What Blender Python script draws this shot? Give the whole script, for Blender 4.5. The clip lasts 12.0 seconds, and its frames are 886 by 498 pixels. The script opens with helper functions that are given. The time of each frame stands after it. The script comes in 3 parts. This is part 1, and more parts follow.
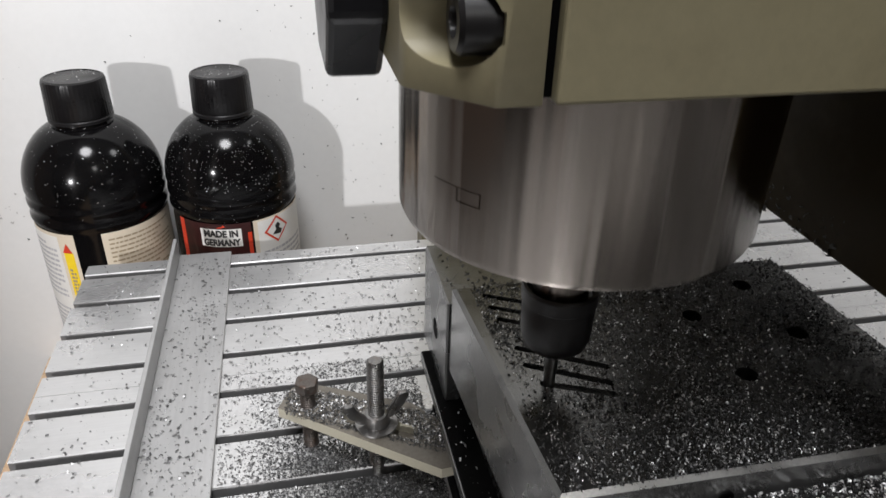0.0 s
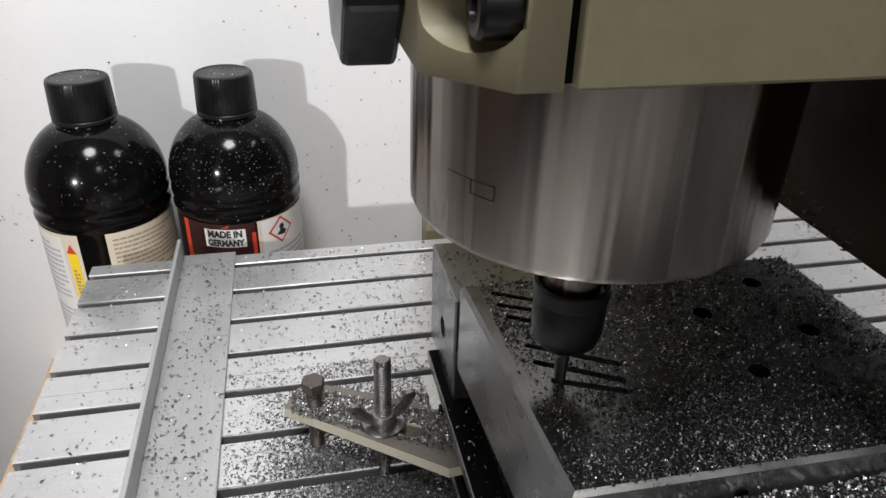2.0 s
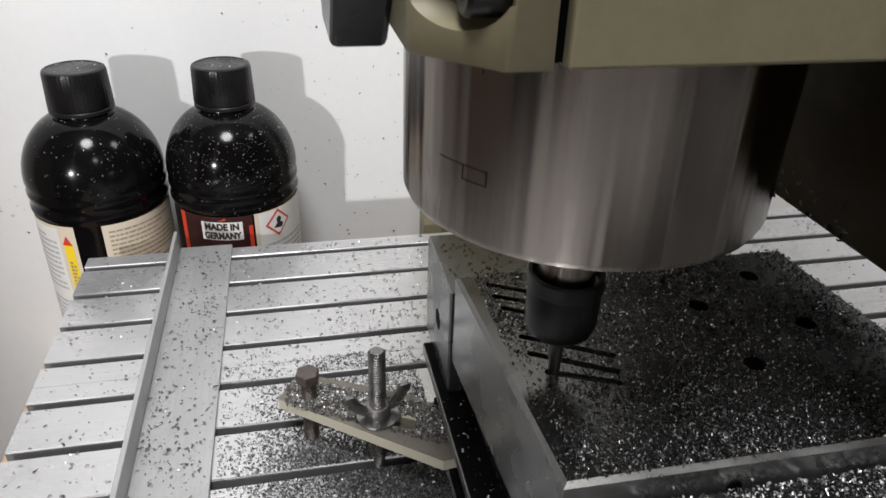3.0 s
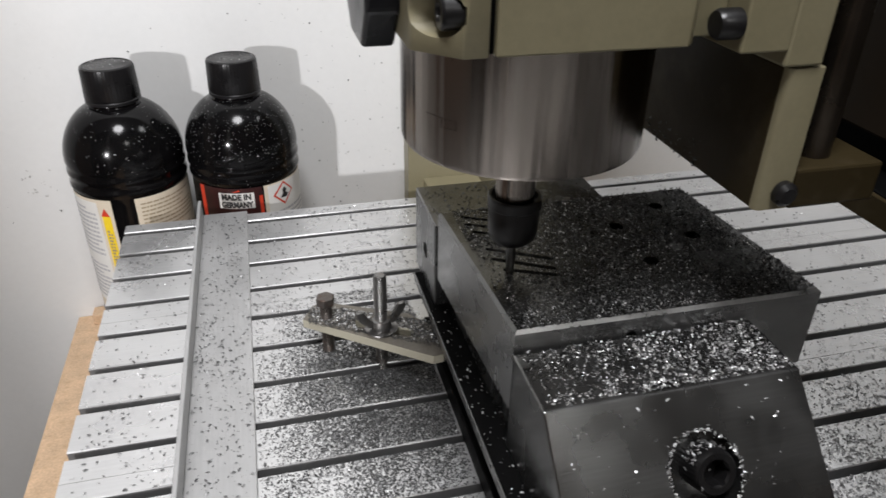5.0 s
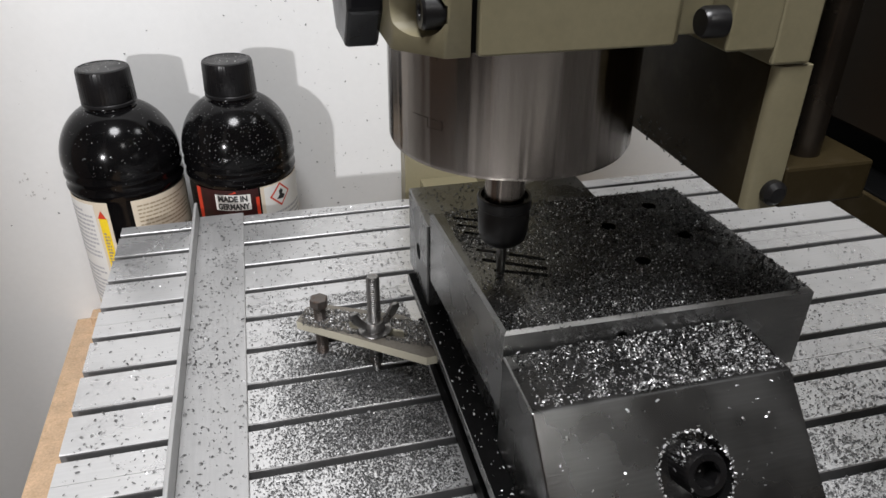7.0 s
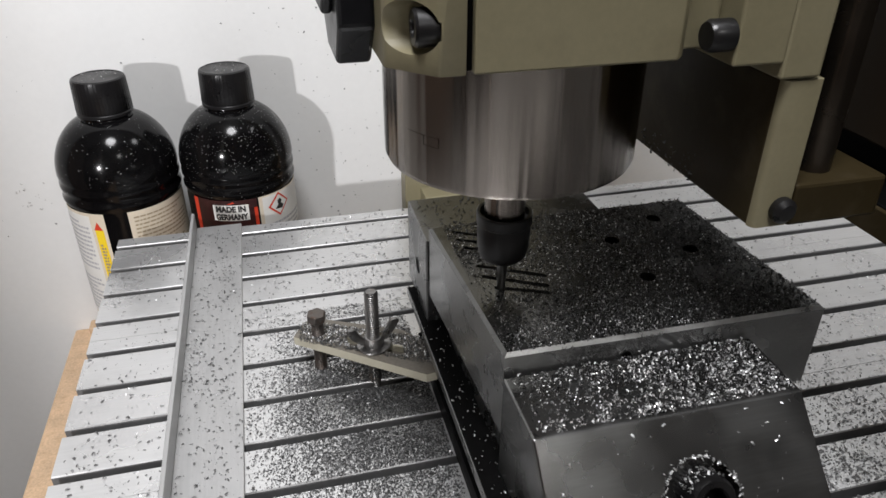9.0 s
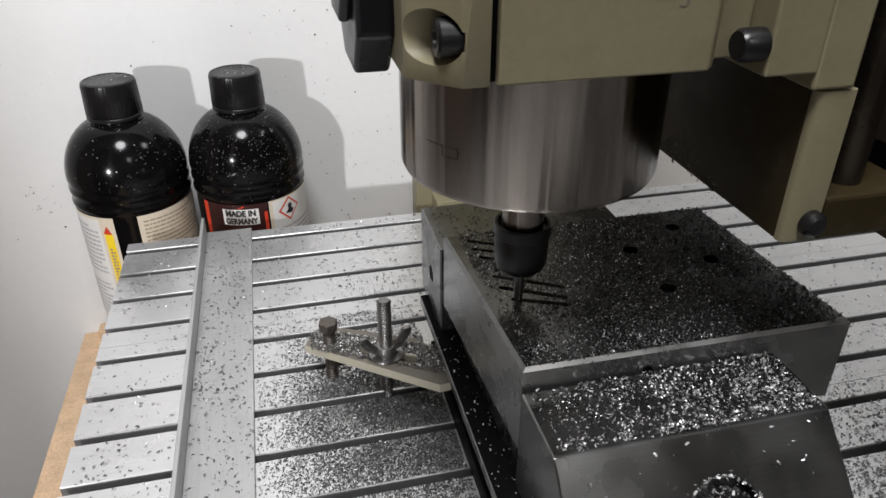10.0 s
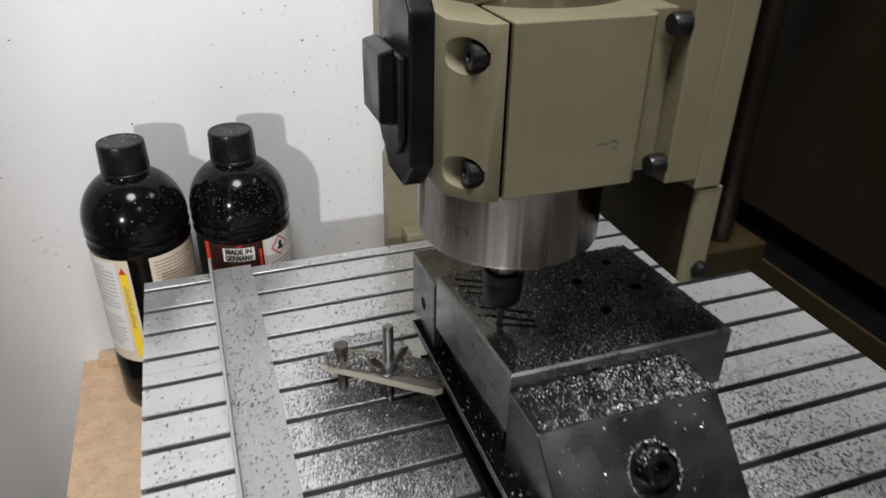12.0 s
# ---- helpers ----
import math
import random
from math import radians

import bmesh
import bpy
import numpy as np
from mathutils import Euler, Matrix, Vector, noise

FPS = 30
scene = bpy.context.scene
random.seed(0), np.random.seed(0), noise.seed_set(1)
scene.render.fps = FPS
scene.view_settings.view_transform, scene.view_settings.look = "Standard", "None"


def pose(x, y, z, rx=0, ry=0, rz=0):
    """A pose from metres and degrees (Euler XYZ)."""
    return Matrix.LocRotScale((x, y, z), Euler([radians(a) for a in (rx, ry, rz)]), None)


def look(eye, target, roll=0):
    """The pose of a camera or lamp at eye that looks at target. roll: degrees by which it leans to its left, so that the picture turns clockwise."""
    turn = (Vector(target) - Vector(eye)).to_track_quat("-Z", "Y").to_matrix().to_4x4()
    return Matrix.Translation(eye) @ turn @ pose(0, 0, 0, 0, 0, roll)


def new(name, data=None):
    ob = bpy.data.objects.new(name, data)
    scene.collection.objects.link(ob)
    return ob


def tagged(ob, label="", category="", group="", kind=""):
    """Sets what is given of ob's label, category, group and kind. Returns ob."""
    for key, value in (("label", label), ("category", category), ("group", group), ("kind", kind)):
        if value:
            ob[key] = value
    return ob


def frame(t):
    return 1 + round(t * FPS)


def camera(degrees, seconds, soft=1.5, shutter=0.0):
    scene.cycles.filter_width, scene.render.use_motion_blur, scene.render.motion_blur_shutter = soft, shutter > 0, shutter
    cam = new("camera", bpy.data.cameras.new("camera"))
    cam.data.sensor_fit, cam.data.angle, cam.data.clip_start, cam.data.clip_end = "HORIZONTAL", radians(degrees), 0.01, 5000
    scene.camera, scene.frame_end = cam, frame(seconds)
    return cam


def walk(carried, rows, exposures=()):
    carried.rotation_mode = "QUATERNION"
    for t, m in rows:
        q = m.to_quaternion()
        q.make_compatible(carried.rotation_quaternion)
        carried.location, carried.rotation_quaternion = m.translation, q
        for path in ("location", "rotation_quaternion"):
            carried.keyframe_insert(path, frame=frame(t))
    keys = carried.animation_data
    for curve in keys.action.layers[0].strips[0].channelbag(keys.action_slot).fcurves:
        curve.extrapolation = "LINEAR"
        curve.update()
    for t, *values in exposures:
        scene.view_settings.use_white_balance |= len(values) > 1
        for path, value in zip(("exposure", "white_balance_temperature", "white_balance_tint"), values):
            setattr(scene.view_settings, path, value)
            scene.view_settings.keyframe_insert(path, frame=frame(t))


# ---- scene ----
cam = camera(63.33, 12.0, shutter=0.9)
PATH = [
    (0, (0.0361, 0.0196, 0.1921), (0.4211, 1.7136, -0.7989), 1.69),
    (0.5, (0.0364, 0.0187, 0.1884), (0.4238, 1.7182, -0.7923), 1.98),
    (1, (0.0341, 0.0208, 0.1898), (0.4288, 1.7120, -0.8021), 1.61),
    (1.5, (0.0340, 0.0221, 0.1886), (0.4211, 1.7205, -0.7940), 1.81),
    (2, (0.0341, 0.0203, 0.1899), (0.4178, 1.7194, -0.7928), 1.58),
    (2.5, (0.0335, 0.0202, 0.1910), (0.4210, 1.7133, -0.8005), 1.57),
    (3, (0.0356, 0.0201, 0.1877), (0.4185, 1.7160, -0.8009), 1.94),
    (3.2, (0.0358, 0.0188, 0.1868), (0.4234, 1.7113, -0.8059), 1.86),
    (4.8, (0.0164, -0.0469, 0.2085), (0.4416, 1.6226, -0.8075), 0.93),
    (5, (0.0180, -0.0478, 0.2077), (0.4533, 1.6185, -0.8091), 0.98),
    (5.5, (0.0226, -0.0487, 0.2070), (0.4696, 1.6185, -0.8033), 1.06),
    (6, (0.0214, -0.0511, 0.2086), (0.4554, 1.6230, -0.7960), 0.72),
    (6.5, (0.0225, -0.0497, 0.2087), (0.4567, 1.6252, -0.7945), 0.72),
    (7, (0.0225, -0.0482, 0.2071), (0.4483, 1.6225, -0.8066), 0.60),
    (9, (0.0260, -0.0407, 0.2082), (0.4429, 1.6345, -0.8016), 0.11),
    (9.5, (0.0266, -0.0374, 0.2086), (0.4332, 1.6453, -0.7931), 0.25),
    (10, (0.0245, -0.0344, 0.2087), (0.4231, 1.6451, -0.8013), 0.01),
    (10.5, (0.0240, -0.0364, 0.2115), (0.4155, 1.6439, -0.8001), 0.01),
    (11, (0.0170, -0.0505, 0.2292), (0.3996, 1.6343, -0.7783), -0.39),
    (11.5, (-0.0068, -0.0656, 0.2516), (0.5558, 1.5815, -0.7335), 1.36),
    (12, (-0.0193, -0.0872, 0.2634), (0.5695, 1.5433, -0.7338), 1.16),
]
walk(cam, [(t, look(eye, target, roll)) for t, eye, target, roll in PATH], [(0, 0.06), (3.2, 0.06), (4.8, 0), (10.7, 0), (11.4, -0.18), (12, -0.18)])


# ---- light ----
world = bpy.data.worlds.new("room_air")
scene.world = world
world.use_nodes = True
world.node_tree.nodes["Background"].inputs[0].default_value = (0.9, 0.95, 1.0, 1)
world.node_tree.nodes["Background"].inputs[1].default_value = 0.004


def lamp(name, kind, eye, target, power, size, colour):
    data = bpy.data.lights.new(name, kind)
    data.energy, data.color = power, colour
    if kind == "AREA":
        data.shape, data.size = "DISK", size
    else:
        data.shadow_soft_size = size
    ob = new(name, data)
    ob.matrix_world = look(eye, target)
    return ob


# unseen lamps: one fitting the bottles' shadows, one overhead, then three added fills
lamp("key_lamp", "AREA", (-0.72, -0.97, 0.35), (0.0, 0.42, 0.03), 11.0, 0.05, (0.99, 0.98, 1.0))
lamp("overhead_lamp", "AREA", (-0.035, -0.10, 0.95), (0.0, 0.40, 0.15), 9.4, 0.30, (0.975, 0.975, 1.0))
# unseen fill added to brighten the left of the jaw's sloping front
lamp("jaw_fill", "AREA", (0.19, -0.41, 0.55), (0.10, 0.30, 0.05), 0.45, 0.10, (1.0, 0.99, 0.97))
# added fill for the table and wall beyond the gantry
lamp("east_fill", "AREA", (0.68, 0.12, 0.80), (0.32, 0.35, 0.0), 1.3, 0.20, (0.98, 0.99, 1.0))
# added lamp that whitens the south wall for the spindle's streak
lamp("streak_fill", "AREA", (-0.60, -1.50, 1.35), (-0.65, -2.2, 0.2), 14.0, 0.30, (1.0, 0.97, 0.93))


# ---- materials ----
def material(name, colour, rough=0.5, metal=0.0, vary=0.15, grain=400.0, blotch=18.0, bump=0.05, stretch=(1, 1, 1), rough_vary=0.12,
             dirt=0.0, dirt_colour=(0.03, 0.03, 0.03), spec=0.5):
    """A surface with fine grain, broader blotches and fine relief, in metres."""
    m = bpy.data.materials.new(name)
    m.use_nodes = True
    n, l = m.node_tree.nodes, m.node_tree.links
    b = n["Principled BSDF"]
    b.inputs["Metallic"].default_value = metal
    b.inputs["Specular IOR Level"].default_value = spec
    where = n.new("ShaderNodeTexCoord")
    scale = n.new("ShaderNodeMapping")
    scale.inputs["Scale"].default_value = stretch
    l.new(where.outputs["Object"], scale.inputs["Vector"])
    fine, broad = n.new("ShaderNodeTexNoise"), n.new("ShaderNodeTexNoise")
    fine.inputs["Scale"].default_value, fine.inputs["Detail"].default_value = grain, 3
    broad.inputs["Scale"].default_value, broad.inputs["Detail"].default_value = blotch, 5
    l.new(scale.outputs[0], fine.inputs["Vector"])
    l.new(where.outputs["Object"], broad.inputs["Vector"])
    mix = n.new("ShaderNodeMath")
    mix.operation = "ADD"
    l.new(fine.outputs[0], mix.inputs[0])
    l.new(broad.outputs[0], mix.inputs[1])
    ramp = n.new("ShaderNodeMapRange")
    ramp.inputs["From Min"].default_value, ramp.inputs["From Max"].default_value = 0.6, 1.4
    ramp.inputs["To Min"].default_value, ramp.inputs["To Max"].default_value = 1 - vary, 1 + vary
    l.new(mix.outputs[0], ramp.inputs["Value"])
    tint = n.new("ShaderNodeMix")
    tint.data_type, tint.blend_type = "RGBA", "MULTIPLY"
    tint.inputs["Factor"].default_value = 1.0
    tint.inputs[6].default_value = (*colour, 1)
    l.new(ramp.outputs[0], tint.inputs[7])
    out = tint.outputs[2]
    if dirt:
        spots = n.new("ShaderNodeTexNoise")
        spots.inputs["Scale"].default_value, spots.inputs["Detail"].default_value = blotch * 2.7, 8
        l.new(where.outputs["Object"], spots.inputs["Vector"])
        cut = n.new("ShaderNodeMapRange")
        cut.inputs["From Min"].default_value, cut.inputs["From Max"].default_value = 0.52, 0.75
        cut.inputs["To Max"].default_value = dirt
        l.new(spots.outputs[0], cut.inputs["Value"])
        soil = n.new("ShaderNodeMix")
        soil.data_type = "RGBA"
        l.new(cut.outputs[0], soil.inputs["Factor"])
        l.new(out, soil.inputs[6])
        soil.inputs[7].default_value = (*dirt_colour, 1)
        out = soil.outputs[2]
    l.new(out, b.inputs["Base Color"])
    gloss = n.new("ShaderNodeMapRange")
    gloss.inputs["From Min"].default_value, gloss.inputs["From Max"].default_value = 0.3, 0.7
    gloss.inputs["To Min"].default_value = max(0.02, rough - rough_vary)
    gloss.inputs["To Max"].default_value = min(1.0, rough + rough_vary)
    l.new(broad.outputs[0], gloss.inputs["Value"])
    l.new(gloss.outputs[0], b.inputs["Roughness"])
    if bump:
        relief = n.new("ShaderNodeBump")
        relief.inputs["Strength"].default_value, relief.inputs["Distance"].default_value = bump, 0.0006
        l.new(fine.outputs[0], relief.inputs["Height"])
        l.new(relief.outputs[0], b.inputs["Normal"])
    return m


WALL = material("white_wall_paint", (0.80, 0.80, 0.79), 0.85, vary=0.02, grain=260, blotch=5, bump=0.12, dirt=0.06, dirt_colour=(0.45, 0.42, 0.38))
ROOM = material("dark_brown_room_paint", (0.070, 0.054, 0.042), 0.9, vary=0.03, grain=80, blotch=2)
CLAY = material("warm_clay_wall_paint", (0.46, 0.34, 0.27), 0.85, vary=0.04, grain=200, blotch=4)
CHIPBOARD = material("chipboard", (0.60, 0.42, 0.27), 0.75, vary=0.26, grain=700, blotch=70, bump=0.3, dirt=0.5, dirt_colour=(0.42, 0.27, 0.15))
PROFILE = material("anodised_profile", (0.67, 0.67, 0.67), 0.31, 0.72, vary=0.07, grain=900, blotch=22, bump=0.08, stretch=(0.06, 1, 1), dirt=0.25, dirt_colour=(0.42, 0.42, 0.42))
# darker metal that carries the shade inside the table slots
SLOT = material("shaded_slot_metal", (0.20, 0.20, 0.20), 0.6, 0.4, vary=0.12, grain=500, blotch=40)
ANGLE = material("mill_finish_aluminium", (0.50, 0.50, 0.50), 0.5, 0.75, vary=0.08, grain=800, blotch=30, bump=0.06, stretch=(1, 0.05, 1), dirt=0.2, dirt_colour=(0.34, 0.34, 0.34))
STEEL = material("ground_steel", (0.19, 0.19, 0.187), 0.26, 0.95, vary=0.12, grain=1200, blotch=35, bump=0.06, stretch=(0.08, 1, 1), dirt=0.4, dirt_colour=(0.16, 0.155, 0.15))
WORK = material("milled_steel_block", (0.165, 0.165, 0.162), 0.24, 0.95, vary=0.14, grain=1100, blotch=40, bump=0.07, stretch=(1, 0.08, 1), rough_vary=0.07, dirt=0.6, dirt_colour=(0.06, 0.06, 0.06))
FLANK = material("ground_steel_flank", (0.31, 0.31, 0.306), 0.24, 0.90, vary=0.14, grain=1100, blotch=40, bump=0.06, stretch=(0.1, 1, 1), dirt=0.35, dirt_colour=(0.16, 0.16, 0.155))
# bright steel of the milled slot floor and of the painted edge highlight
BRIGHT_STEEL = material("bright_steel", (0.48, 0.48, 0.47), 0.34, 0.85, vary=0.2, grain=1500, blotch=120)
# near-black for the vise base, and for painted shade in gaps and recesses
BLACK_STEEL_AND_SHADE = material("black_steel_and_shade", (0.003, 0.003, 0.003), 0.5, 0.0, vary=0.3, grain=900, blotch=60, spec=0.04)
SCREW = material("blackened_screw", (0.011, 0.0105, 0.011), 0.38, 0.2, vary=0.2, grain=1500, blotch=90, bump=0.03)
ZINC = material("zinc_plated_steel", (0.23, 0.225, 0.22), 0.34, 0.95, vary=0.15, grain=1500, blotch=120, dirt=0.4, dirt_colour=(0.20, 0.15, 0.11))
RUSTY = material("tarnished_bolt_steel", (0.13, 0.115, 0.105), 0.42, 0.85, vary=0.2, grain=1500, blotch=160, dirt=0.6, dirt_colour=(0.12, 0.06, 0.035))
POLISHED = material("polished_spindle_steel", (0.31, 0.278, 0.25), 0.19, 1.0, vary=0.05, grain=900, blotch=25, bump=0.02, stretch=(1, 1, 0.04), rough_vary=0.01)
# fine turning marks round the spindle draw its reflections out into upright streaks
turned_nodes = POLISHED.node_tree
turned_bsdf = turned_nodes.nodes["Principled BSDF"]
turned_bsdf.inputs["Anisotropic"].default_value, turned_bsdf.inputs["Anisotropic Rotation"].default_value = 1.0, 0.25
round_axis = turned_nodes.nodes.new("ShaderNodeTangent")
round_axis.direction_type, round_axis.axis = "RADIAL", "Z"
turned_nodes.links.new(round_axis.outputs[0], turned_bsdf.inputs["Tangent"])
# shallow upright waves, added to imitate streaked reflections of the room
wave_map, wave, wave_bump = (turned_nodes.nodes.new("ShaderNode" + k) for k in ("Mapping", "TexNoise", "Bump"))
wave_map.inputs["Scale"].default_value = (1, 1, 0.003)
wave.inputs["Scale"].default_value, wave.inputs["Detail"].default_value = 95, 2
wave_bump.inputs["Strength"].default_value, wave_bump.inputs["Distance"].default_value = 0.6, 0.0020
turned_nodes.links.new(turned_nodes.nodes["Texture Coordinate"].outputs["Object"], wave_map.inputs["Vector"])
turned_nodes.links.new(wave_map.outputs[0], wave.inputs["Vector"])
turned_nodes.links.new(wave.outputs[0], wave_bump.inputs["Height"])
turned_nodes.links.new(turned_nodes.nodes["Bump"].outputs[0], wave_bump.inputs["Normal"])
turned_nodes.links.new(wave_bump.outputs[0], turned_bsdf.inputs["Normal"])
PAINT = material("olive_beige_machine_paint", (0.225, 0.20, 0.124), 0.42, vary=0.07, grain=700, blotch=28, bump=0.05, dirt=0.38, dirt_colour=(0.165, 0.14, 0.085))
# machine paint darkened for the shade behind the spindle, with some oil and grime
SHADED_PAINT = material("shaded_machine_paint", (0.030, 0.022, 0.010), 0.42, spec=0.1, vary=0.12, grain=700, blotch=30, bump=0.05, dirt=0.6, dirt_colour=(0.07, 0.055, 0.035))
# beam paint made this dark to carry the panel's deep shade
SHADED_BEAM = material("shaded_beam_paint", (0.020, 0.013, 0.007), 0.5, spec=0.2, vary=0.12, grain=500, blotch=14, bump=0.05)
PLASTIC = material("black_bottle_plastic", (0.0035, 0.0033, 0.0036), 0.14, vary=0.2, grain=300, blotch=40, bump=0.02, rough_vary=0.05, spec=0.2)
CAP = material("black_cap_plastic", (0.009, 0.0085, 0.009), 0.32, vary=0.2, grain=600, blotch=60, bump=0.04, spec=0.25)
SWITCH = material("black_switch_plastic", (0.005, 0.005, 0.006), 0.30, vary=0.2, grain=500, blotch=60, spec=0.25)
GREY = material("dark_switch_plate", (0.010, 0.010, 0.011), 0.34, vary=0.1, grain=500, blotch=60, spec=0.3)
GLASSFIBRE = material("glass_fibre_laminate", (0.40, 0.375, 0.295), 0.5, vary=0.07, grain=1200, blotch=90, bump=0.06)
GRIME = material("oily_laminate_grime", (0.15, 0.135, 0.11), 0.5, vary=0.25, grain=900, blotch=120, bump=0.1)
PAPER = material("white_label_paper", (0.72, 0.71, 0.68), 0.55, vary=0.03, grain=600, blotch=40, bump=0.02)
CREAM = material("cream_label_paper", (0.66, 0.58, 0.46), 0.55, vary=0.05, grain=600, blotch=40, bump=0.02)
YELLOW = material("yellow_label_print", (0.86, 0.62, 0.02), 0.5, vary=0.04, grain=600, blotch=40, bump=0)
RED = material("red_label_print", (0.62, 0.05, 0.02), 0.5, vary=0.1, grain=500, blotch=70, bump=0)
DARKRED = material("dark_red_label_print", (0.030, 0.006, 0.006), 0.4, vary=0.4, grain=300, blotch=60, bump=0)
ROD = material("dark_oily_rod_steel", (0.09, 0.075, 0.06), 0.22, 0.9, vary=0.2, grain=900, blotch=60, stretch=(1, 1, 0.1))
SCUFF = material("grey_scuff", (0.55, 0.54, 0.53), 0.8, vary=0.1, grain=600, blotch=60, bump=0)
INK = material("black_print", (0.02, 0.02, 0.02), 0.5, vary=0.1, grain=500, blotch=70, bump=0)
GREYINK = material("grey_print", (0.42, 0.42, 0.44), 0.6, vary=0.1, grain=500, blotch=70, bump=0)
BROWNINK = material("brown_print", (0.34, 0.27, 0.18), 0.6, vary=0.1, grain=500, blotch=70, bump=0)
CHIP = material("aluminium_swarf", (0.66, 0.66, 0.66), 0.46, 0.9, vary=0.25, grain=2500, blotch=500, bump=0)
BRIGHT_CHIP = material("bright_aluminium_swarf", (0.66, 0.66, 0.66), 0.48, 0.75, vary=0.2, grain=2500, blotch=500, bump=0)
DULL_CHIP = material("dull_grey_swarf", (0.20, 0.20, 0.20), 0.45, 0.7, vary=0.35, grain=2500, blotch=400, bump=0)
BLACK_CHIP = material("oily_black_swarf", (0.03, 0.03, 0.03), 0.42, 0.4, vary=0.4, grain=2500, blotch=400, bump=0)
DARK_CHIP = material("dull_dark_swarf", (0.085, 0.085, 0.085), 0.45, 0.7, vary=0.35, grain=2500, blotch=400, bump=0)


# ---- builders ----
def part(name, bm, mat, parent=None, label="", smooth=False):
    """Links a bmesh as one mesh object under a thing or a part."""
    bm.normal_update()
    me = bpy.data.meshes.new(name)
    bm.to_mesh(me)
    bm.free()
    me.materials.append(mat)
    for f in me.polygons:
        f.use_smooth = smooth
    ob = new(name, me)
    if smooth:
        me.set_sharp_from_angle(angle=radians(35))
    ob.parent = parent
    if label:
        ob["label"] = label
    return ob


def thing(name, label, category, at=(0, 0, 0), group="", kind=""):
    """An Empty at a thing's base; its parts are given in world metres."""
    ob = new(name)
    ob.empty_display_size = 0.01
    ob.location = at
    return tagged(ob, label, category, group, kind)


def under(ob, parent):
    """Parents ob without moving it."""
    ob.parent = parent
    ob.matrix_parent_inverse = Matrix.Translation(parent.location).inverted()
    return ob


def put(name, bm, mat, parent, label="", smooth=False):
    ob = part(name, bm, mat, None, label, smooth)
    if parent is not None:
        if parent.type == "EMPTY":
            under(ob, parent)
        else:
            ob.parent = parent
    return ob


def merge(bm, other):
    me = bpy.data.meshes.new("scratch")
    other.to_mesh(me)
    other.free()
    bm.from_mesh(me)
    bpy.data.meshes.remove(me)


def box(x0, x1, y0, y1, z0, z1, bevel=0.0, bm=None, segments=2):
    b = bmesh.new()
    bmesh.ops.create_cube(b, size=1, matrix=Matrix.Translation(((x0 + x1) / 2, (y0 + y1) / 2, (z0 + z1) / 2)) @ Matrix.Diagonal((x1 - x0, y1 - y0, z1 - z0, 1)))
    if bevel:
        bmesh.ops.bevel(b, geom=b.edges[:], offset=bevel, segments=segments, affect="EDGES", profile=0.5)
    if bm is None:
        return b
    merge(bm, b)
    return bm


AXES = {"x": Matrix(((0, 0, 1), (1, 0, 0), (0, 1, 0))), "y": Matrix(((1, 0, 0), (0, 0, 1), (0, 1, 0))), "z": Matrix.Identity(3)}


def prism(poly, axis, a, b, bevel=0.0, bm=None):
    """A polygon of the two other axes (yz, xz or xy) drawn out along axis from a to b."""
    t = AXES[axis]
    m = bmesh.new()
    low = [m.verts.new(t @ Vector((u, v, a))) for u, v in poly]
    high = [m.verts.new(t @ Vector((u, v, b))) for u, v in poly]
    m.faces.new(low), m.faces.new(high)
    for i in range(len(poly)):
        j = (i + 1) % len(poly)
        m.faces.new((low[i], low[j], high[j], high[i]))
    bmesh.ops.recalc_face_normals(m, faces=m.faces[:])
    if bevel:
        edges = [e for e in m.edges if len(e.link_faces) == 2 and e.calc_face_angle(0) > 0.6]
        bmesh.ops.bevel(m, geom=edges, offset=bevel, segments=2, affect="EDGES", profile=0.5)
    if bm is None:
        return m
    merge(bm, m)
    return bm


def turned(profile, at, way=(0, 0, 1), seg=48, bm=None):
    """A turned body: (radius, height) pairs along way from at."""
    m = bmesh.new()
    q = Vector((0, 0, 1)).rotation_difference(Vector(way)).to_matrix()
    rings = []
    for r, h in profile:
        rings.append([m.verts.new(Vector(at) + q @ Vector((r * math.cos(2 * math.pi * i / seg), r * math.sin(2 * math.pi * i / seg), h))) for i in range(seg)])
    for p, n in zip(rings, rings[1:]):
        for i in range(seg):
            j = (i + 1) % seg
            m.faces.new((p[i], p[j], n[j], n[i]))
    m.faces.new(rings[0]), m.faces.new(rings[-1])
    bmesh.ops.recalc_face_normals(m, faces=m.faces[:])
    if bm is None:
        return m
    merge(bm, m)
    return bm


def circle(u, v, r, n=20):
    return [(u + r * math.cos(2 * math.pi * i / n), v + r * math.sin(2 * math.pi * i / n)) for i in range(n)]


def slot_outline(u0, v0, u1, v1, r, n=7):
    a = math.atan2(v1 - v0, u1 - u0)
    out = []
    for (u, v), start in (((u1, v1), a - math.pi / 2), ((u0, v0), a + math.pi / 2)):
        out += [(u + r * math.cos(start + math.pi * i / n), v + r * math.sin(start + math.pi * i / n)) for i in range(n + 1)]
    return out


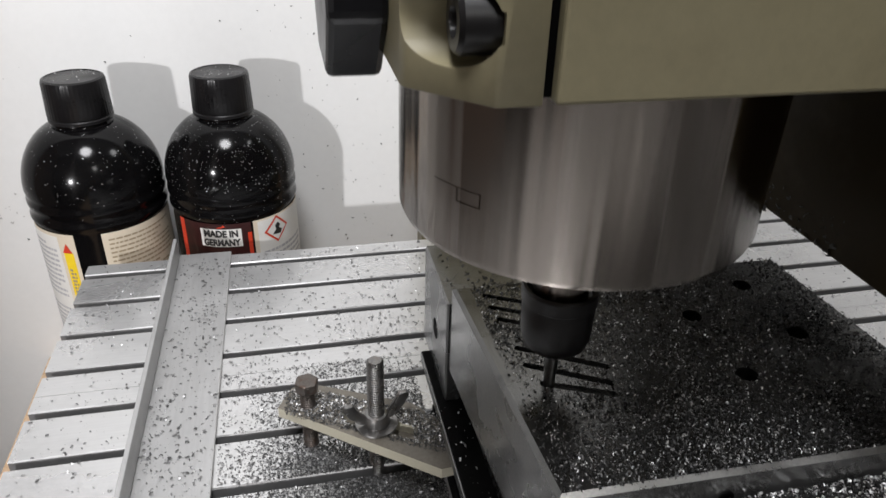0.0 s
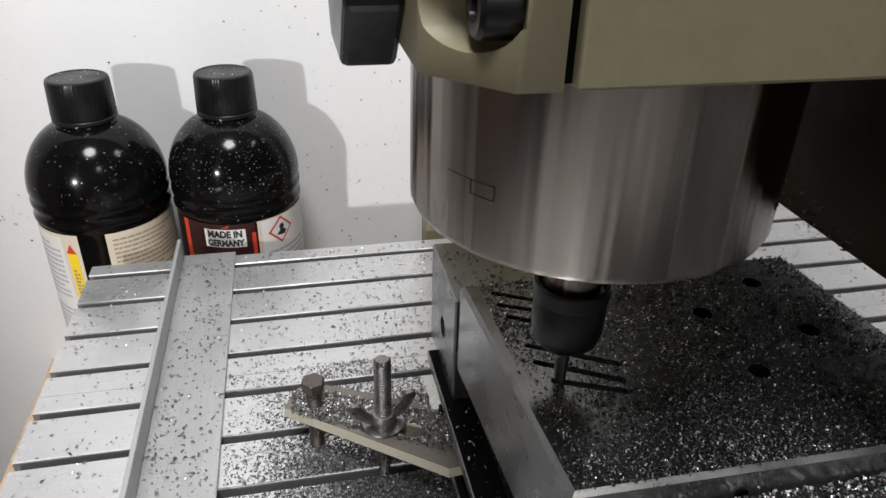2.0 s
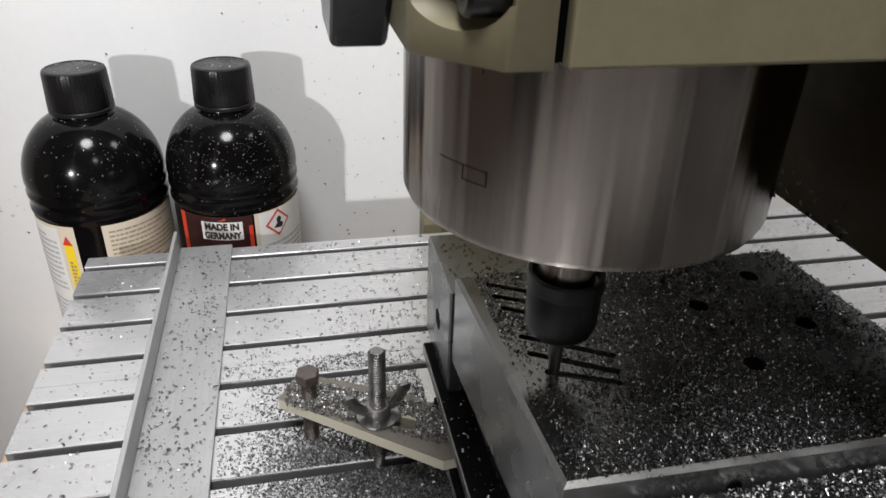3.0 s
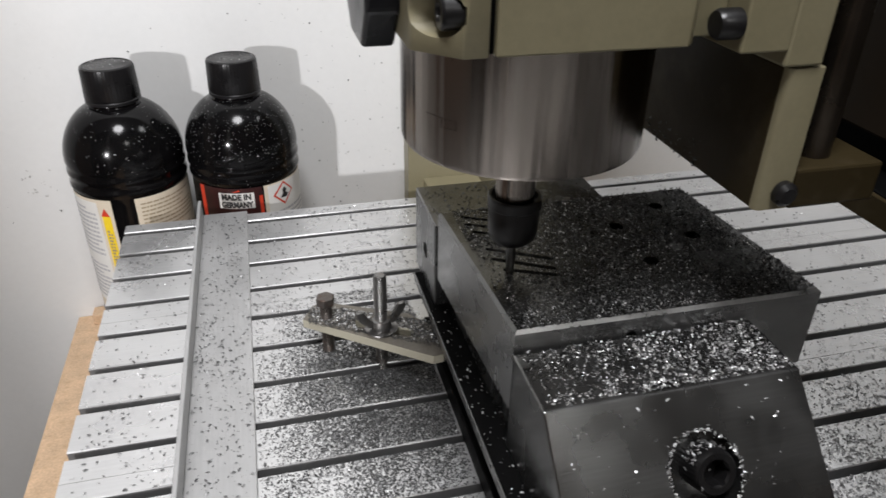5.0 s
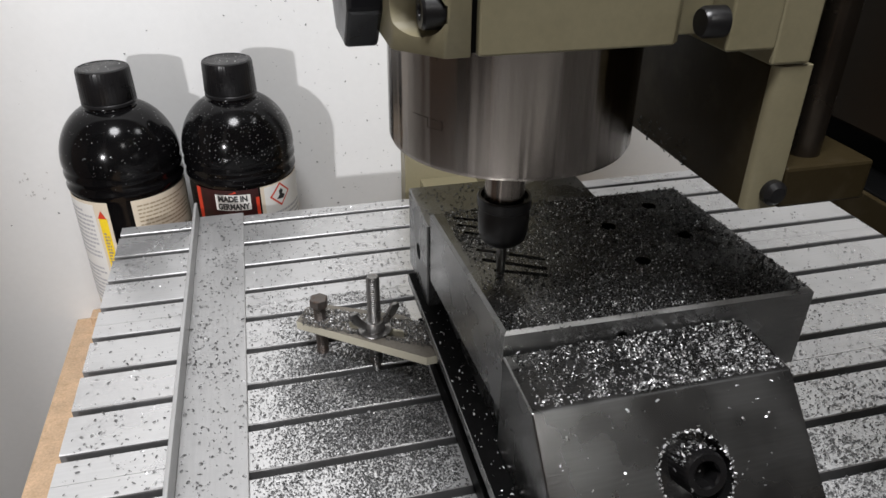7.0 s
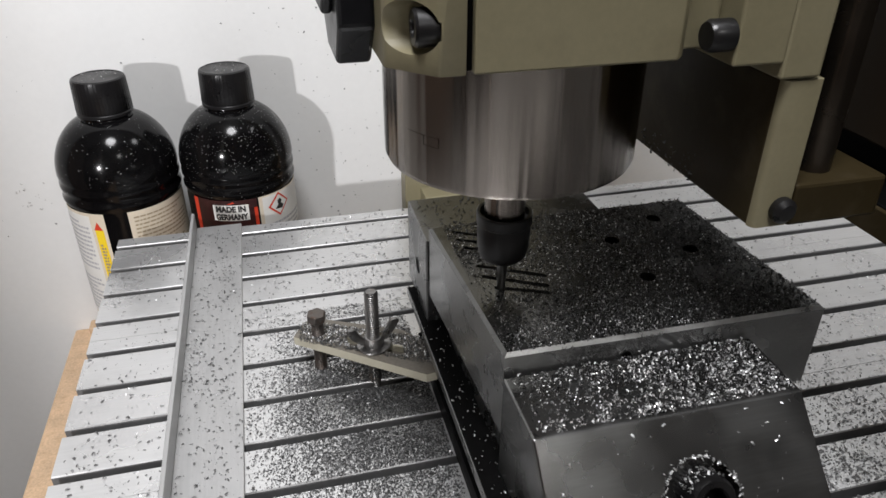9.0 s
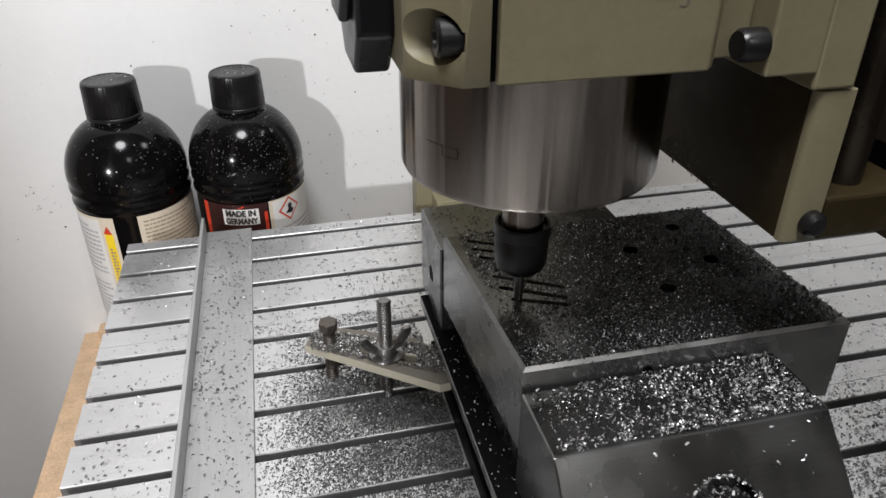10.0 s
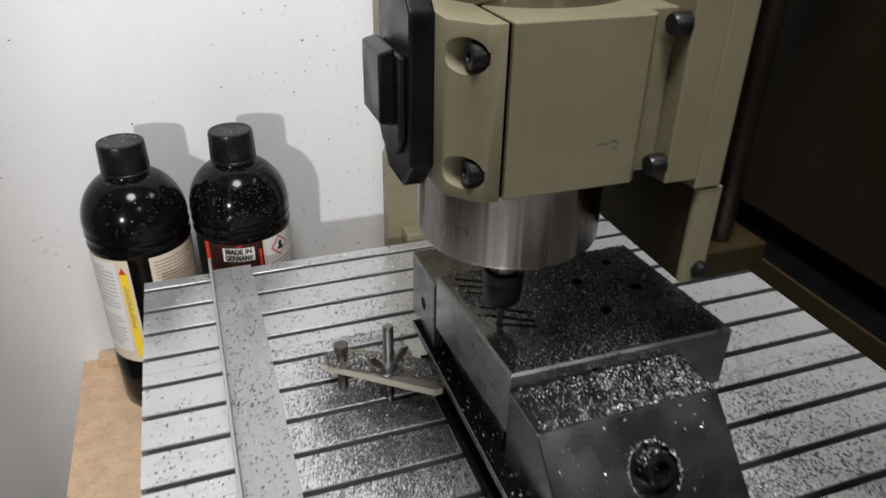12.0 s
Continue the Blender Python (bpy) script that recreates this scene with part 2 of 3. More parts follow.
def pierced(outer, holes, axis, back, face, depth, bevel=0.0):
    """A block between back and face along axis, with blind holes cut depth deep into the face."""
    t = AXES[axis]
    m = bmesh.new()
    sign = 1 if face > back else -1

    def loop(poly, d):
        vs = [m.verts.new(t @ Vector((u, v, d))) for u, v in poly]
        es = [m.edges.new((vs[i], vs[(i + 1) % len(vs)])) for i in range(len(vs))]
        return vs, es

    def wall(p, n):
        for i in range(len(p)):
            j = (i + 1) % len(p)
            m.faces.new((p[i], p[j], n[j], n[i]))

    inset = outer
    edges = []
    if bevel:
        cu, cv = sum(u for u, v in outer) / len(outer), sum(v for u, v in outer) / len(outer)
        inset = [(u - math.copysign(bevel, u - cu), v - math.copysign(bevel, v - cv)) for u, v in outer]
    top, es = loop(inset, face)
    edges += es
    cut = []
    for h in holes:
        vs, he = loop(h, face)
        edges += he
        cut.append((h, vs))
    bmesh.ops.triangle_fill(m, use_beauty=True, edges=edges)
    rim, _ = loop(outer, face - sign * bevel) if bevel else (top, None)
    if bevel:
        wall(top, rim)
    low, _ = loop(outer, back)
    wall(rim, low)
    m.faces.new(low)
    for h, vs in cut:
        deep, _ = loop(h, face - sign * depth)
        wall(vs, deep)
        m.faces.new(deep)
    bmesh.ops.recalc_face_normals(m, faces=m.faces[:])
    return m


def cut(bm, cutters):
    """bm with each of the cutters taken out of it."""
    holders = []
    for b in [bm] + cutters:
        bmesh.ops.recalc_face_normals(b, faces=b.faces[:])
        me = bpy.data.meshes.new("scratch")
        b.to_mesh(me)
        b.free()
        holders.append(new("scratch", me))
    for c in holders[1:]:
        mod = holders[0].modifiers.new("bore", "BOOLEAN")
        mod.operation, mod.solver, mod.object = "DIFFERENCE", "EXACT", c
    bpy.context.view_layer.update()
    me = bpy.data.meshes.new_from_object(holders[0].evaluated_get(bpy.context.evaluated_depsgraph_get()))
    out = bmesh.new()
    out.from_mesh(me)
    bpy.data.meshes.remove(me)
    for h in holders:
        data = h.data
        bpy.data.objects.remove(h)
        bpy.data.meshes.remove(data)
    return out


def hexagon(r, turn=0.0):
    return [(r * math.cos(math.pi / 3 * i + turn), r * math.sin(math.pi / 3 * i + turn)) for i in range(6)]


def socket_head(at, way, r, h, hexr, n=24, knurl=1.0):
    """A cap screw's head with its hexagon socket, its face looking along way."""
    m = bmesh.new()
    q = Vector((0, 0, 1)).rotation_difference(Vector(way)).to_matrix()

    def ring(poly, z):
        return [m.verts.new(Vector(at) + q @ Vector((u, v, z))) for u, v in poly]

    def wall(p, k):
        for i in range(len(p)):
            j = (i + 1) % len(p)
            m.faces.new((p[i], p[j], k[j], k[i]))

    rim = [(u * knurl, v * knurl) if i % 3 == 0 else (u, v) for i, (u, v) in enumerate(circle(0, 0, r, n))]
    base, side, top = ring(rim, 0), ring(rim, h * 0.88), ring(circle(0, 0, r * 0.88, n), h)
    wall(base, side), wall(side, top)
    lip = ring([(hexr * 1.02 * math.cos(2 * math.pi * i / n), hexr * 1.02 * math.sin(2 * math.pi * i / n)) for i in range(n)], h)
    wall(top, lip)
    hx = []
    for i in range(n):
        a = 2 * math.pi * i / n
        k = (a % (math.pi / 3)) - math.pi / 6
        d = hexr * 0.866 / math.cos(k)
        hx.append((d * math.cos(a), d * math.sin(a)))
    mouth, deep = ring(hx, h * 0.93), ring(hx, h * 0.35)
    wall(lip, mouth), wall(mouth, deep)
    m.faces.new(deep), m.faces.new(base)
    bmesh.ops.recalc_face_normals(m, faces=m.faces[:])
    return m


def threaded(at, r, z0, z1, pitch, seg=18):
    """A rod with a thread's ridges."""
    prof, z = [(r * 0.7, z0)], z0 + pitch * 0.3
    while z < z1 - pitch:
        prof += [(r, z), (r, z + pitch * 0.3), (r * 0.86, z + pitch * 0.65)]
        z += pitch
    prof += [(r, z1 - pitch * 0.8), (r * 0.75, z1)]
    return turned([(p, h - z0) for p, h in prof], (at[0], at[1], z0), seg=seg)


# ---- setting ----
def setting(name, bm, mat, label, category):
    return tagged(part(name, bm, mat), label, category, kind="structure")


setting("wall_north", box(-1.4, 2.0, 0.463, 0.563, -0.9, 1.5), WALL, "white painted wall behind the machine, speckled with swarf", "wall")
setting("wall_west", box(-1.5, -1.4, -2.2, 0.563, -0.9, 1.5), CLAY, "plain painted side wall of the workshop", "wall")
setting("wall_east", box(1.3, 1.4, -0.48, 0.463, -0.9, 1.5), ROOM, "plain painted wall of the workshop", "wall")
# unseen wall that serves as a bright reflector for the spindle
setting("wall_south", box(-1.5, 2.1, -2.3, -2.2, -0.9, 1.5), WALL, "plain white unseen wall, lit for the spindle's bright streak", "wall")
# two unseen walls added to block the lamp from head and left wall
setting("shade_wall_1", box(-0.377, 2.0, -0.52, -0.48, -0.9, 1.5), ROOM, "plain brown unseen wall, added to keep the lamp off the head", "wall")
setting("shade_wall_2", box(-1.4, -0.540, -0.52, -0.48, -0.9, 1.5), ROOM, "plain brown unseen wall, added to shade the back wall's left", "wall")
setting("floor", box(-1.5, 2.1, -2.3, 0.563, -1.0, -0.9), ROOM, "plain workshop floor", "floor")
setting("ceiling", box(-1.5, 2.1, -2.3, 0.563, 1.5, 1.6), WALL, "plain white ceiling", "ceiling")

# ---- bench ----
bench = thing("workbench", "chipboard workbench standing in the corner of the walls", "workbench", (0.2, 0.2, -0.9))
put("bench_top", box(-0.1415, 0.85, -0.30, 0.4625, -0.146, -0.127, 0.001), CHIPBOARD, bench, "raw chipboard bench top")
for lx in (-0.11, 0.80):
    for ly in (-0.25, 0.42):
        put("leg", box(lx - 0.025, lx + 0.025, ly - 0.025, ly + 0.025, -0.9, -0.146, 0.002), CHIPBOARD, bench)
scrap = put("wood_offcut", box(-0.128, -0.110, 0.448, 0.460, -0.127, -0.118, 0.001), CHIPBOARD, None)
tagged(scrap, "small brown wood offcut lying on the bench by the wall", "offcut")

# ---- slotted machine table ----
TABLE_LEFT, TABLE_RIGHT, BACK = -0.070, 0.56, 0.3600
table = thing("machine_table", "slotted silver aluminium machine table strewn with swarf", "machine table", (0.2, 0.1, -0.127))


def profile_outline(back, grooves):
    """The section of one table profile, 100 mm deep: T-slots open upwards."""
    front = back - 0.0998
    pts = [(front, -0.020), (front, 0.0)]
    for g in sorted(grooves):
        w, c = 0.0020, 0.0070
        pts += [(g - w - 0.0002, 0.0), (g - w, -0.0003), (g - w, -0.0062), (g - c, -0.0062), (g - c, -0.0160), (g + c, -0.0160), (g + c, -0.0062), (g + w, -0.0062), (g + w, -0.0005), (g + w + 0.0004, 0.0)]
    pts += [(back, 0.0), (back, -0.020)]
    return pts


for k in range(6):
    top = BACK - 0.1 * k
    grooves = [top - 0.0110 - 0.025 * i for i in range(4)]
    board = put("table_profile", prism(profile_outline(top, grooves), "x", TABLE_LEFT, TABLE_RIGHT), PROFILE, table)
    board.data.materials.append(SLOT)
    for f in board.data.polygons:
        # the shade below the slots' lips is put into a darker colour
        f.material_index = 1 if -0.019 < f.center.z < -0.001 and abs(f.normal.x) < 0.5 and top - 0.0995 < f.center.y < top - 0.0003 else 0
put("frame", box(-0.02, 0.52, -0.20, 0.33, -0.127, -0.020, 0.003), PAINT, table, "painted machine frame under the table")

# ---- aluminium angle ----
bar = thing("aluminium_angle", "grey aluminium angle strip lying across the table slots", "aluminium angle", (-0.0135, 0.1, 0.0))
put("flat_leg", box(-0.0257, 0.0, -0.16, 0.3610, 0.0, 0.0018, 0.0003), ANGLE, bar, "flat leg scattered with swarf")
put("upright_leg", box(-0.0275, -0.0257, -0.16, 0.3610, 0.0, 0.0115, 0.0003), ANGLE, bar, "upright leg")

# ---- vise ----
VL, VR = 0.0745, 0.1600
vise = thing("machine_vise", "ground steel toolmaker's vise holding a steel block on the table", "vise", (0.12, 0.13, 0.0))
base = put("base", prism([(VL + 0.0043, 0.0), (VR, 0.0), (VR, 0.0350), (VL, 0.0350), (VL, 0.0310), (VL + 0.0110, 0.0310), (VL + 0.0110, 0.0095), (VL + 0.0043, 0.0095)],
                         "y", 0.012, 0.2185, 0.0005), BLACK_STEEL_AND_SHADE, vise, "near-black steel base with a clamping groove along its side")
put("ledge_side", box(VL - 0.0003, VL + 0.0002, 0.0126, 0.2180, 0.0312, 0.0350, 0.0002), STEEL, vise, "grey steel strip along the side of the ledge")
put("parallel", box(0.0834, 0.1540, 0.1165, 0.1885, 0.0350, 0.0487, 0.0004), STEEL, vise, "ground steel parallel under the block")
put("fixed_jaw", pierced([(0.1917, 0.0350), (0.2270, 0.0350), (0.2270, 0.0725), (0.1917, 0.0725)], [circle(0.2080, 0.0520, 0.0036)], "x", 0.1525, 0.0771, 0.012, 0.0006), STEEL, vise, "fixed steel jaw with a side hole")
A = Vector((0, -1, 0.50)).normalized()
S, BORE = Vector((0.1274, 0.0705, 0.0535)), Vector((0.1245, 0.0705, 0.0540))
jaw = put("movable_jaw", cut(prism([(0.1104, 0.0350), (0.1104, 0.0715), (0.0855, 0.0715), (0.0500, 0.0360), (0.0500, 0.0350)], "x", 0.0815, 0.1620, 0.0006), [turned([(0.0113, -0.0060), (0.0113, 0.03)], BORE, A, 56)]), STEEL, vise, "movable steel jaw with a sloping front, covered in swarf")
D = Vector((0, -1, 1)).normalized()
put("clamp_screw", socket_head(S - A * 0.0060, A, 0.0067, 0.0090, 0.0040, 96, 0.975), SCREW, vise, "black hexagon socket screw", True)

# ---- workpiece ----
SLOTS = [(.0865, .1845, .1060, .1745), (.0865, .1785, .1055, .1695), (.0875, .1725, .1055, .1625), (.0885, .1595, .1080, .1485), (.0885, .1525, .1065, .1425), (.0905, .1450, .1055, .1385)]
HOLES = [(.1405, .1650), (.1650, .1525), (.1415, .1395), (.1635, .1770)]
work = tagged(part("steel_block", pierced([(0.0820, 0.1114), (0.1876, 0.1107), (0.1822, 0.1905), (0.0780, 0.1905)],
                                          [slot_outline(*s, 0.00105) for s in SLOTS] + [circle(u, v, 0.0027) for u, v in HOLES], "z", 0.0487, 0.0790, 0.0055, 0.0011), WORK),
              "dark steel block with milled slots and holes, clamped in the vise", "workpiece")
x0, y0, x1, y1 = SLOTS[-1]
put("slot_floor", prism(slot_outline(x0, y0, x1, y1, 0.00095), "z", 0.0742, 0.0762), BRIGHT_STEEL, work, "freshly milled bright slot floor")
# a black disc painted for the shade inside the hole
put("drilled_hole", turned([(0.0017, 0.0), (0.0017, 0.0003), (0.0012, 0.0004), (0.0011, -0.004)], (0.1205, 0.1111, 0.0717), (0, -1, 0), 20), BLACK_STEEL_AND_SHADE, work, "small dark drilled hole in the front")
# the flanks take the brighter steel, the top and left bevel the darker one
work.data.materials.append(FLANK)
work.data.materials.append(BRIGHT_STEEL)
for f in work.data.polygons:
    # the front bevel's highlight is painted with the bright steel
    front_glint = f.normal.z > 0.3 and f.normal.y < -0.3
    f.material_index = 2 if front_glint else 0 if f.normal.z > 0.9 or (f.normal.z > 0.3 and f.normal.x < -0.3) or abs(f.normal.z) < 0.1 and f.area < 0.00003 else 1

# ---- step clamp ----
clamp = thing("strap_clamp", "cream laminate strap clamp bolted beside the vise, dusted with swarf", "clamp", (0.056, 0.2, 0.0))
strap = put("strap", pierced([(0.0235, 0.2170), (0.0285, 0.2265), (0.0345, 0.2285), (0.0700, 0.2110), (0.0815, 0.1960), (0.0830, 0.1870), (0.0785, 0.1795), (0.0740, 0.1790)][::-1],
                     [slot_outline(0.0475, 0.2085, 0.0665, 0.1975, 0.0030)], "z", 0.0140, 0.0180, 0.0039), GLASSFIBRE, clamp, "cream glass fibre strap")
strap.data.materials.append(GRIME)
for f in strap.data.polygons:
    # its top is coated with oil and fine dust
    f.material_index = 1 if f.normal.z > 0.9 else 0
stud = put("stud", threaded((0.0563, 0.2030), 0.0029, -0.010, 0.0455, 0.0010), ZINC, clamp, "threaded steel stud", True)
put("washer", turned([(0.0034, 0), (0.0072, 0), (0.0074, 0.0004), (0.0072, 0.0009), (0.0034, 0.0009)], (0.0563, 0.2030, 0.0180), seg=32), ZINC, clamp, "steel washer", True)
nut = bmesh.new()
turned([(0.0043, 0), (0.0045, 0.0008), (0.0041, 0.0028), (0.0037, 0.0040), (0.0030, 0.0043)], (0.0563, 0.2030, 0.0189), seg=28, bm=nut)
for side in (-1, 1):
    wing = prism([(0.0032, 0.0006), (0.0058, 0.0012), (0.0098, 0.0052), (0.0118, 0.0088), (0.0110, 0.0104), (0.0080, 0.0102), (0.0058, 0.0062), (0.0036, 0.0036)], "y", -0.0010, 0.0010, 0.0005)
    turn = Matrix.Translation((0.0563, 0.2030, 0.0189)) @ Matrix.Rotation(radians(12 + (180 if side < 0 else 0)), 4, "Z")
    bmesh.ops.transform(wing, matrix=turn, verts=wing.verts[:])
    merge(nut, wing)
put("wing_nut", nut, ZINC, clamp, "steel wing nut", True)
put("jack_bolt", threaded((0.0340, 0.2165), 0.0027, 0.0, 0.0260, 0.0010), RUSTY, clamp, "tarnished threaded bolt", True)
put("bolt_head", prism([(0.0340 + u, 0.2165 + v) for u, v in hexagon(0.0043, 0.3)], "z", 0.0252, 0.0292, 0.0005), RUSTY, clamp, "tarnished hexagon bolt head")

# ---- spindle ----
AX, AY = 0.0888, 0.1480
spindle = thing("milling_spindle", "polished steel milling spindle with a black collet nut", "spindle", (AX, AY, 0.0800))
put("housing", turned([(0.0150, 0.1332), (0.0340, 0.1330), (0.0352, 0.1336), (0.0358, 0.1350), (0.0358, 0.268), (0.034, 0.270)], (AX, AY, 0.0), seg=96), POLISHED, spindle, "polished cylindrical steel housing", True)
put("nose", turned([(0.0062, 0.106), (0.0064, 0.1360)], (AX, AY, 0.0), seg=36), POLISHED, spindle, "steel shaft nose", True)
put("collet_nut", turned([(0.0020, 0.0960), (0.0058, 0.0960), (0.0074, 0.0976), (0.0081, 0.1005), (0.0083, 0.1070), (0.0080, 0.1078), (0.0080, 0.1086), (0.0086, 0.1091), (0.0087, 0.1122), (0.0084, 0.1126), (0.0076, 0.1126), (0.0072, 0.1104), (0.0063, 0.1100)], (AX, AY, 0.0), seg=40), SCREW, spindle, "black collet nut", True)
put("cutter", turned([(0.0002, 0.0800), (0.0014, 0.0803), (0.0014, 0.0870), (0.0016, 0.0885), (0.0016, 0.0965)], (AX, AY, 0.0), seg=20), STEEL, spindle, "thin grey steel milling cutter", True)
marks = bmesh.new()


def curved(at, r, a0, a1, z0, z1, thick=0.0002, bm=None, n=None):
    """A strip that lies on an upright cylinder; angles in degrees, 270 towards the south."""
    m = bmesh.new()
    n = n or max(2, int(abs(a1 - a0) / 4))
    cols = []
    for i in range(n + 1):
        a = radians(a0 + (a1 - a0) * i / n)
        cols.append([m.verts.new((at[0] + q * math.cos(a), at[1] + q * math.sin(a), z)) for q in (r, r + thick) for z in (z0, z1)])
    for p, k in zip(cols, cols[1:]):
        m.faces.new((p[0], p[1], k[1], k[0])), m.faces.new((p[2], p[3], k[3], k[2]))
        m.faces.new((p[0], p[2], k[2], k[0])), m.faces.new((p[1], p[3], k[3], k[1]))
    for c in (cols[0], cols[-1]):
        m.faces.new((c[0], c[1], c[3], c[2]))
    bmesh.ops.recalc_face_normals(m, faces=m.faces[:])
    if bm is None:
        return m
    merge(bm, m)
    return bm


for a0, a1, z0, z1 in ((205, 222, .1475, .1476), (214, 222, .1450, .1451), (214, 214.25, .1450, .1475), (221.75, 222, .1450, .1476), (214, 222, .1641, .1642), (219, 219.25, .1630, .1641)):
    curved((AX, AY), 0.0358, a0, a1, z0, z1, 0.00006, marks)
put("engraving", marks, ROD, spindle, "thin engraved marks on the housing")

# ---- spindle clamp ----
Z0, Z1, FRONT = 0.1695, 0.2235, 0.0980
holder = thing("spindle_clamp", "olive beige painted split spindle clamp with black screws", "spindle clamp", (0.09, 0.15, Z0))
POCKETS = (0.1785, 0.2140)
cap = prism([(0.0560, FRONT), (0.0617, FRONT), (0.0617, 0.1975), (0.0500, 0.1960), (0.0465, 0.1900), (0.0465, 0.1085), (0.0470, 0.1072)], "z", Z0, Z1, 0.0004)
cap = cut(cap, [turned([(0.0053, 0.0), (0.0053, 0.0140)], (0.0566, 0.1030, z), (-1, 0, 0), 40) for z in POCKETS])
put("clamp_cap", cap, PAINT, holder, "beige clamp cap with a bevelled corner and bored screw pockets", True)
for z in POCKETS:
    put("cap_screw", socket_head((0.0567, 0.1026, z), (-1, 0, 0), 0.0039, 0.0050, 0.0020), SCREW, holder, "black cap screw in its pocket", True)
body = prism([(0.0633, FRONT), (0.1085, FRONT), (0.1105, 0.1000), (0.1120, 0.1060), (0.1222, 0.1060), (0.1222, 0.1920), (0.1105, 0.1980), (0.0633, 0.1980)], "z", Z0, Z1, 0.0005)
put("clamp_body", body, PAINT, holder, "beige clamp body with a flat front")
scratch = bmesh.new()
for x0, x1, z0, z1 in ((0.0985, 0.1012, 0.1852, 0.1856), (0.1010, 0.1015, 0.1832, 0.1854), (0.0940, 0.0984, 0.1846, 0.1849), (0.0995, 0.1010, 0.1828, 0.1832)):
    box(x0, x1, FRONT - 0.00008, FRONT + 0.0002, z0, z1, 0, scratch)
put("scuff_mark", scratch, GRIME, holder, "small dark curled scuff on the clamp's front")
# black strip put in for the shade of the clamp's slit
put("gap_shade", box(0.0617, 0.0633, 0.1000, 0.1970, Z0 + 0.0005, Z1 - 0.0005), BLACK_STEEL_AND_SHADE, holder, "dark strip for the shade between the clamp halves")
put("flange", prism([(0.1222, FRONT), (0.1352, FRONT), (0.1352, 0.198), (0.1222, 0.198)], "z", 0.1671, 0.2300, 0.0006), PAINT, holder, "beige mounting flange")
for z in (0.1735, 0.2195):
    put("flange_screw", turned([(0.0036, 0), (0.0036, 0.0048), (0.0030, 0.0058), (0.0015, 0.0058)], (0.1221, 0.1012, z), (-1, 0, 0), 28), SCREW, holder, "black screw in the side recess", True)

# ---- rocker switch ----
switch = thing("rocker_switch", "black plastic rocker switch on the side of the spindle clamp", "switch", (0.037, 0.13, 0.165))
put("housing", prism([(0.1160, 0.1775), (0.1250, 0.1675), (0.1420, 0.1675), (0.1510, 0.1775), (0.1510, 0.2250), (0.1420, 0.2350), (0.1250, 0.2350), (0.1160, 0.2250)], "x", 0.0385, 0.0466, 0.0010), SWITCH, switch, "black bevelled switch housing")
put("plate", prism([(0.1200, 0.1850), (0.1260, 0.1785), (0.1400, 0.1785), (0.1460, 0.1850), (0.1460, 0.2120), (0.1200, 0.2120)], "x", 0.0360, 0.0385, 0.0008), GREY, switch, "black switch plate")
put("rocker", prism([(0.0308, 0.1905), (0.0360, 0.1895), (0.0360, 0.2140), (0.0308, 0.2125)], "y", 0.1225, 0.1435, 0.0008), SWITCH, switch, "black rocker")

# the head stands lowered on its slide, the cutter down in the slot that it mills
HEAD = Vector((0.0022, -0.0026, -0.0030))
for head, settle in ((spindle, -0.0026), (holder, -0.0010), (switch, -0.0026)):
    head.location += HEAD + Vector((0.0008, 0.0, settle))

# ---- z axis ----
zaxis = thing("z_axis_slide", "olive beige painted vertical slide with steel rods behind the clamp", "machine slide", (0.15, 0.13, 0.12))
put("slide_plate", box(0.1358, 0.1466, FRONT, 0.205, 0.1622 + HEAD.z, 0.275, 0.0008), PAINT, zaxis, "beige slide plate")
# this plate's shade sits in its paint, its lit front edge stays beige
put("back_plate", box(0.1385, 0.1488, 0.1010, 0.204, 0.1205, 0.1616 + HEAD.z, 0.0006), SHADED_PAINT, zaxis, "lower plate darkened for shade, speckled with grime")
put("front_edge", prism([(0.1385, 0.1010), (0.1386, 0.0999), (0.1391, 0.0991), (0.1400, 0.0986), (0.1482, 0.0986), (0.1488, 0.0992), (0.1488, 0.1010)], "z", 0.1205, 0.1616 + HEAD.z), PAINT, zaxis, "rounded beige front edge of the lower plate", True)
put("foot", box(0.1492, 0.1765, 0.0990, 0.165, 0.1195, 0.1312, 0.0010), SHADED_PAINT, zaxis, "beige rod bearing block, oily and darkened for shade")
# unseen block at the rods' top, added to shade the foot below
put("shade_block", box(0.1482, 0.1990, 0.1000, 0.200, 0.2630, 0.2750, 0.0012), PAINT, zaxis, "beige unseen upper rod block, added to shade the foot and rods")
put("foot_screw", turned([(0.0034, 0), (0.0034, 0.0022), (0.0022, 0.0034), (0.0006, 0.0036)], (0.1457, 0.0990, 0.1254), (0, -1, 0), 22), SCREW, zaxis, "black screw", True)
for ry in (0.1085, 0.185):
    put("guide_rod", turned([(0.0046, 0.1310), (0.0046, 0.275)], (0.1607, ry, 0), seg=32), ROD, zaxis, "dark oily steel guide rod", True)
zaxis.location += Vector((HEAD.x, HEAD.y, 0))

# ---- gantry ----
gantry = thing("gantry", "machine gantry with a beige side plate and a shade-darkened panel", "gantry", (0.25, 0.3, -0.127))
put("lower_rail", box(0.1915, 0.214, -0.30, 0.380, 0.1055, 0.1145, 0.0008), BLACK_STEEL_AND_SHADE, gantry, "black lower rail")
put("rail_edge", box(0.1897, 0.1915, -0.30, 0.380, 0.1055, 0.1140, 0.0004), SHADED_PAINT, gantry, "beige edge of the rail, darkened for shade")
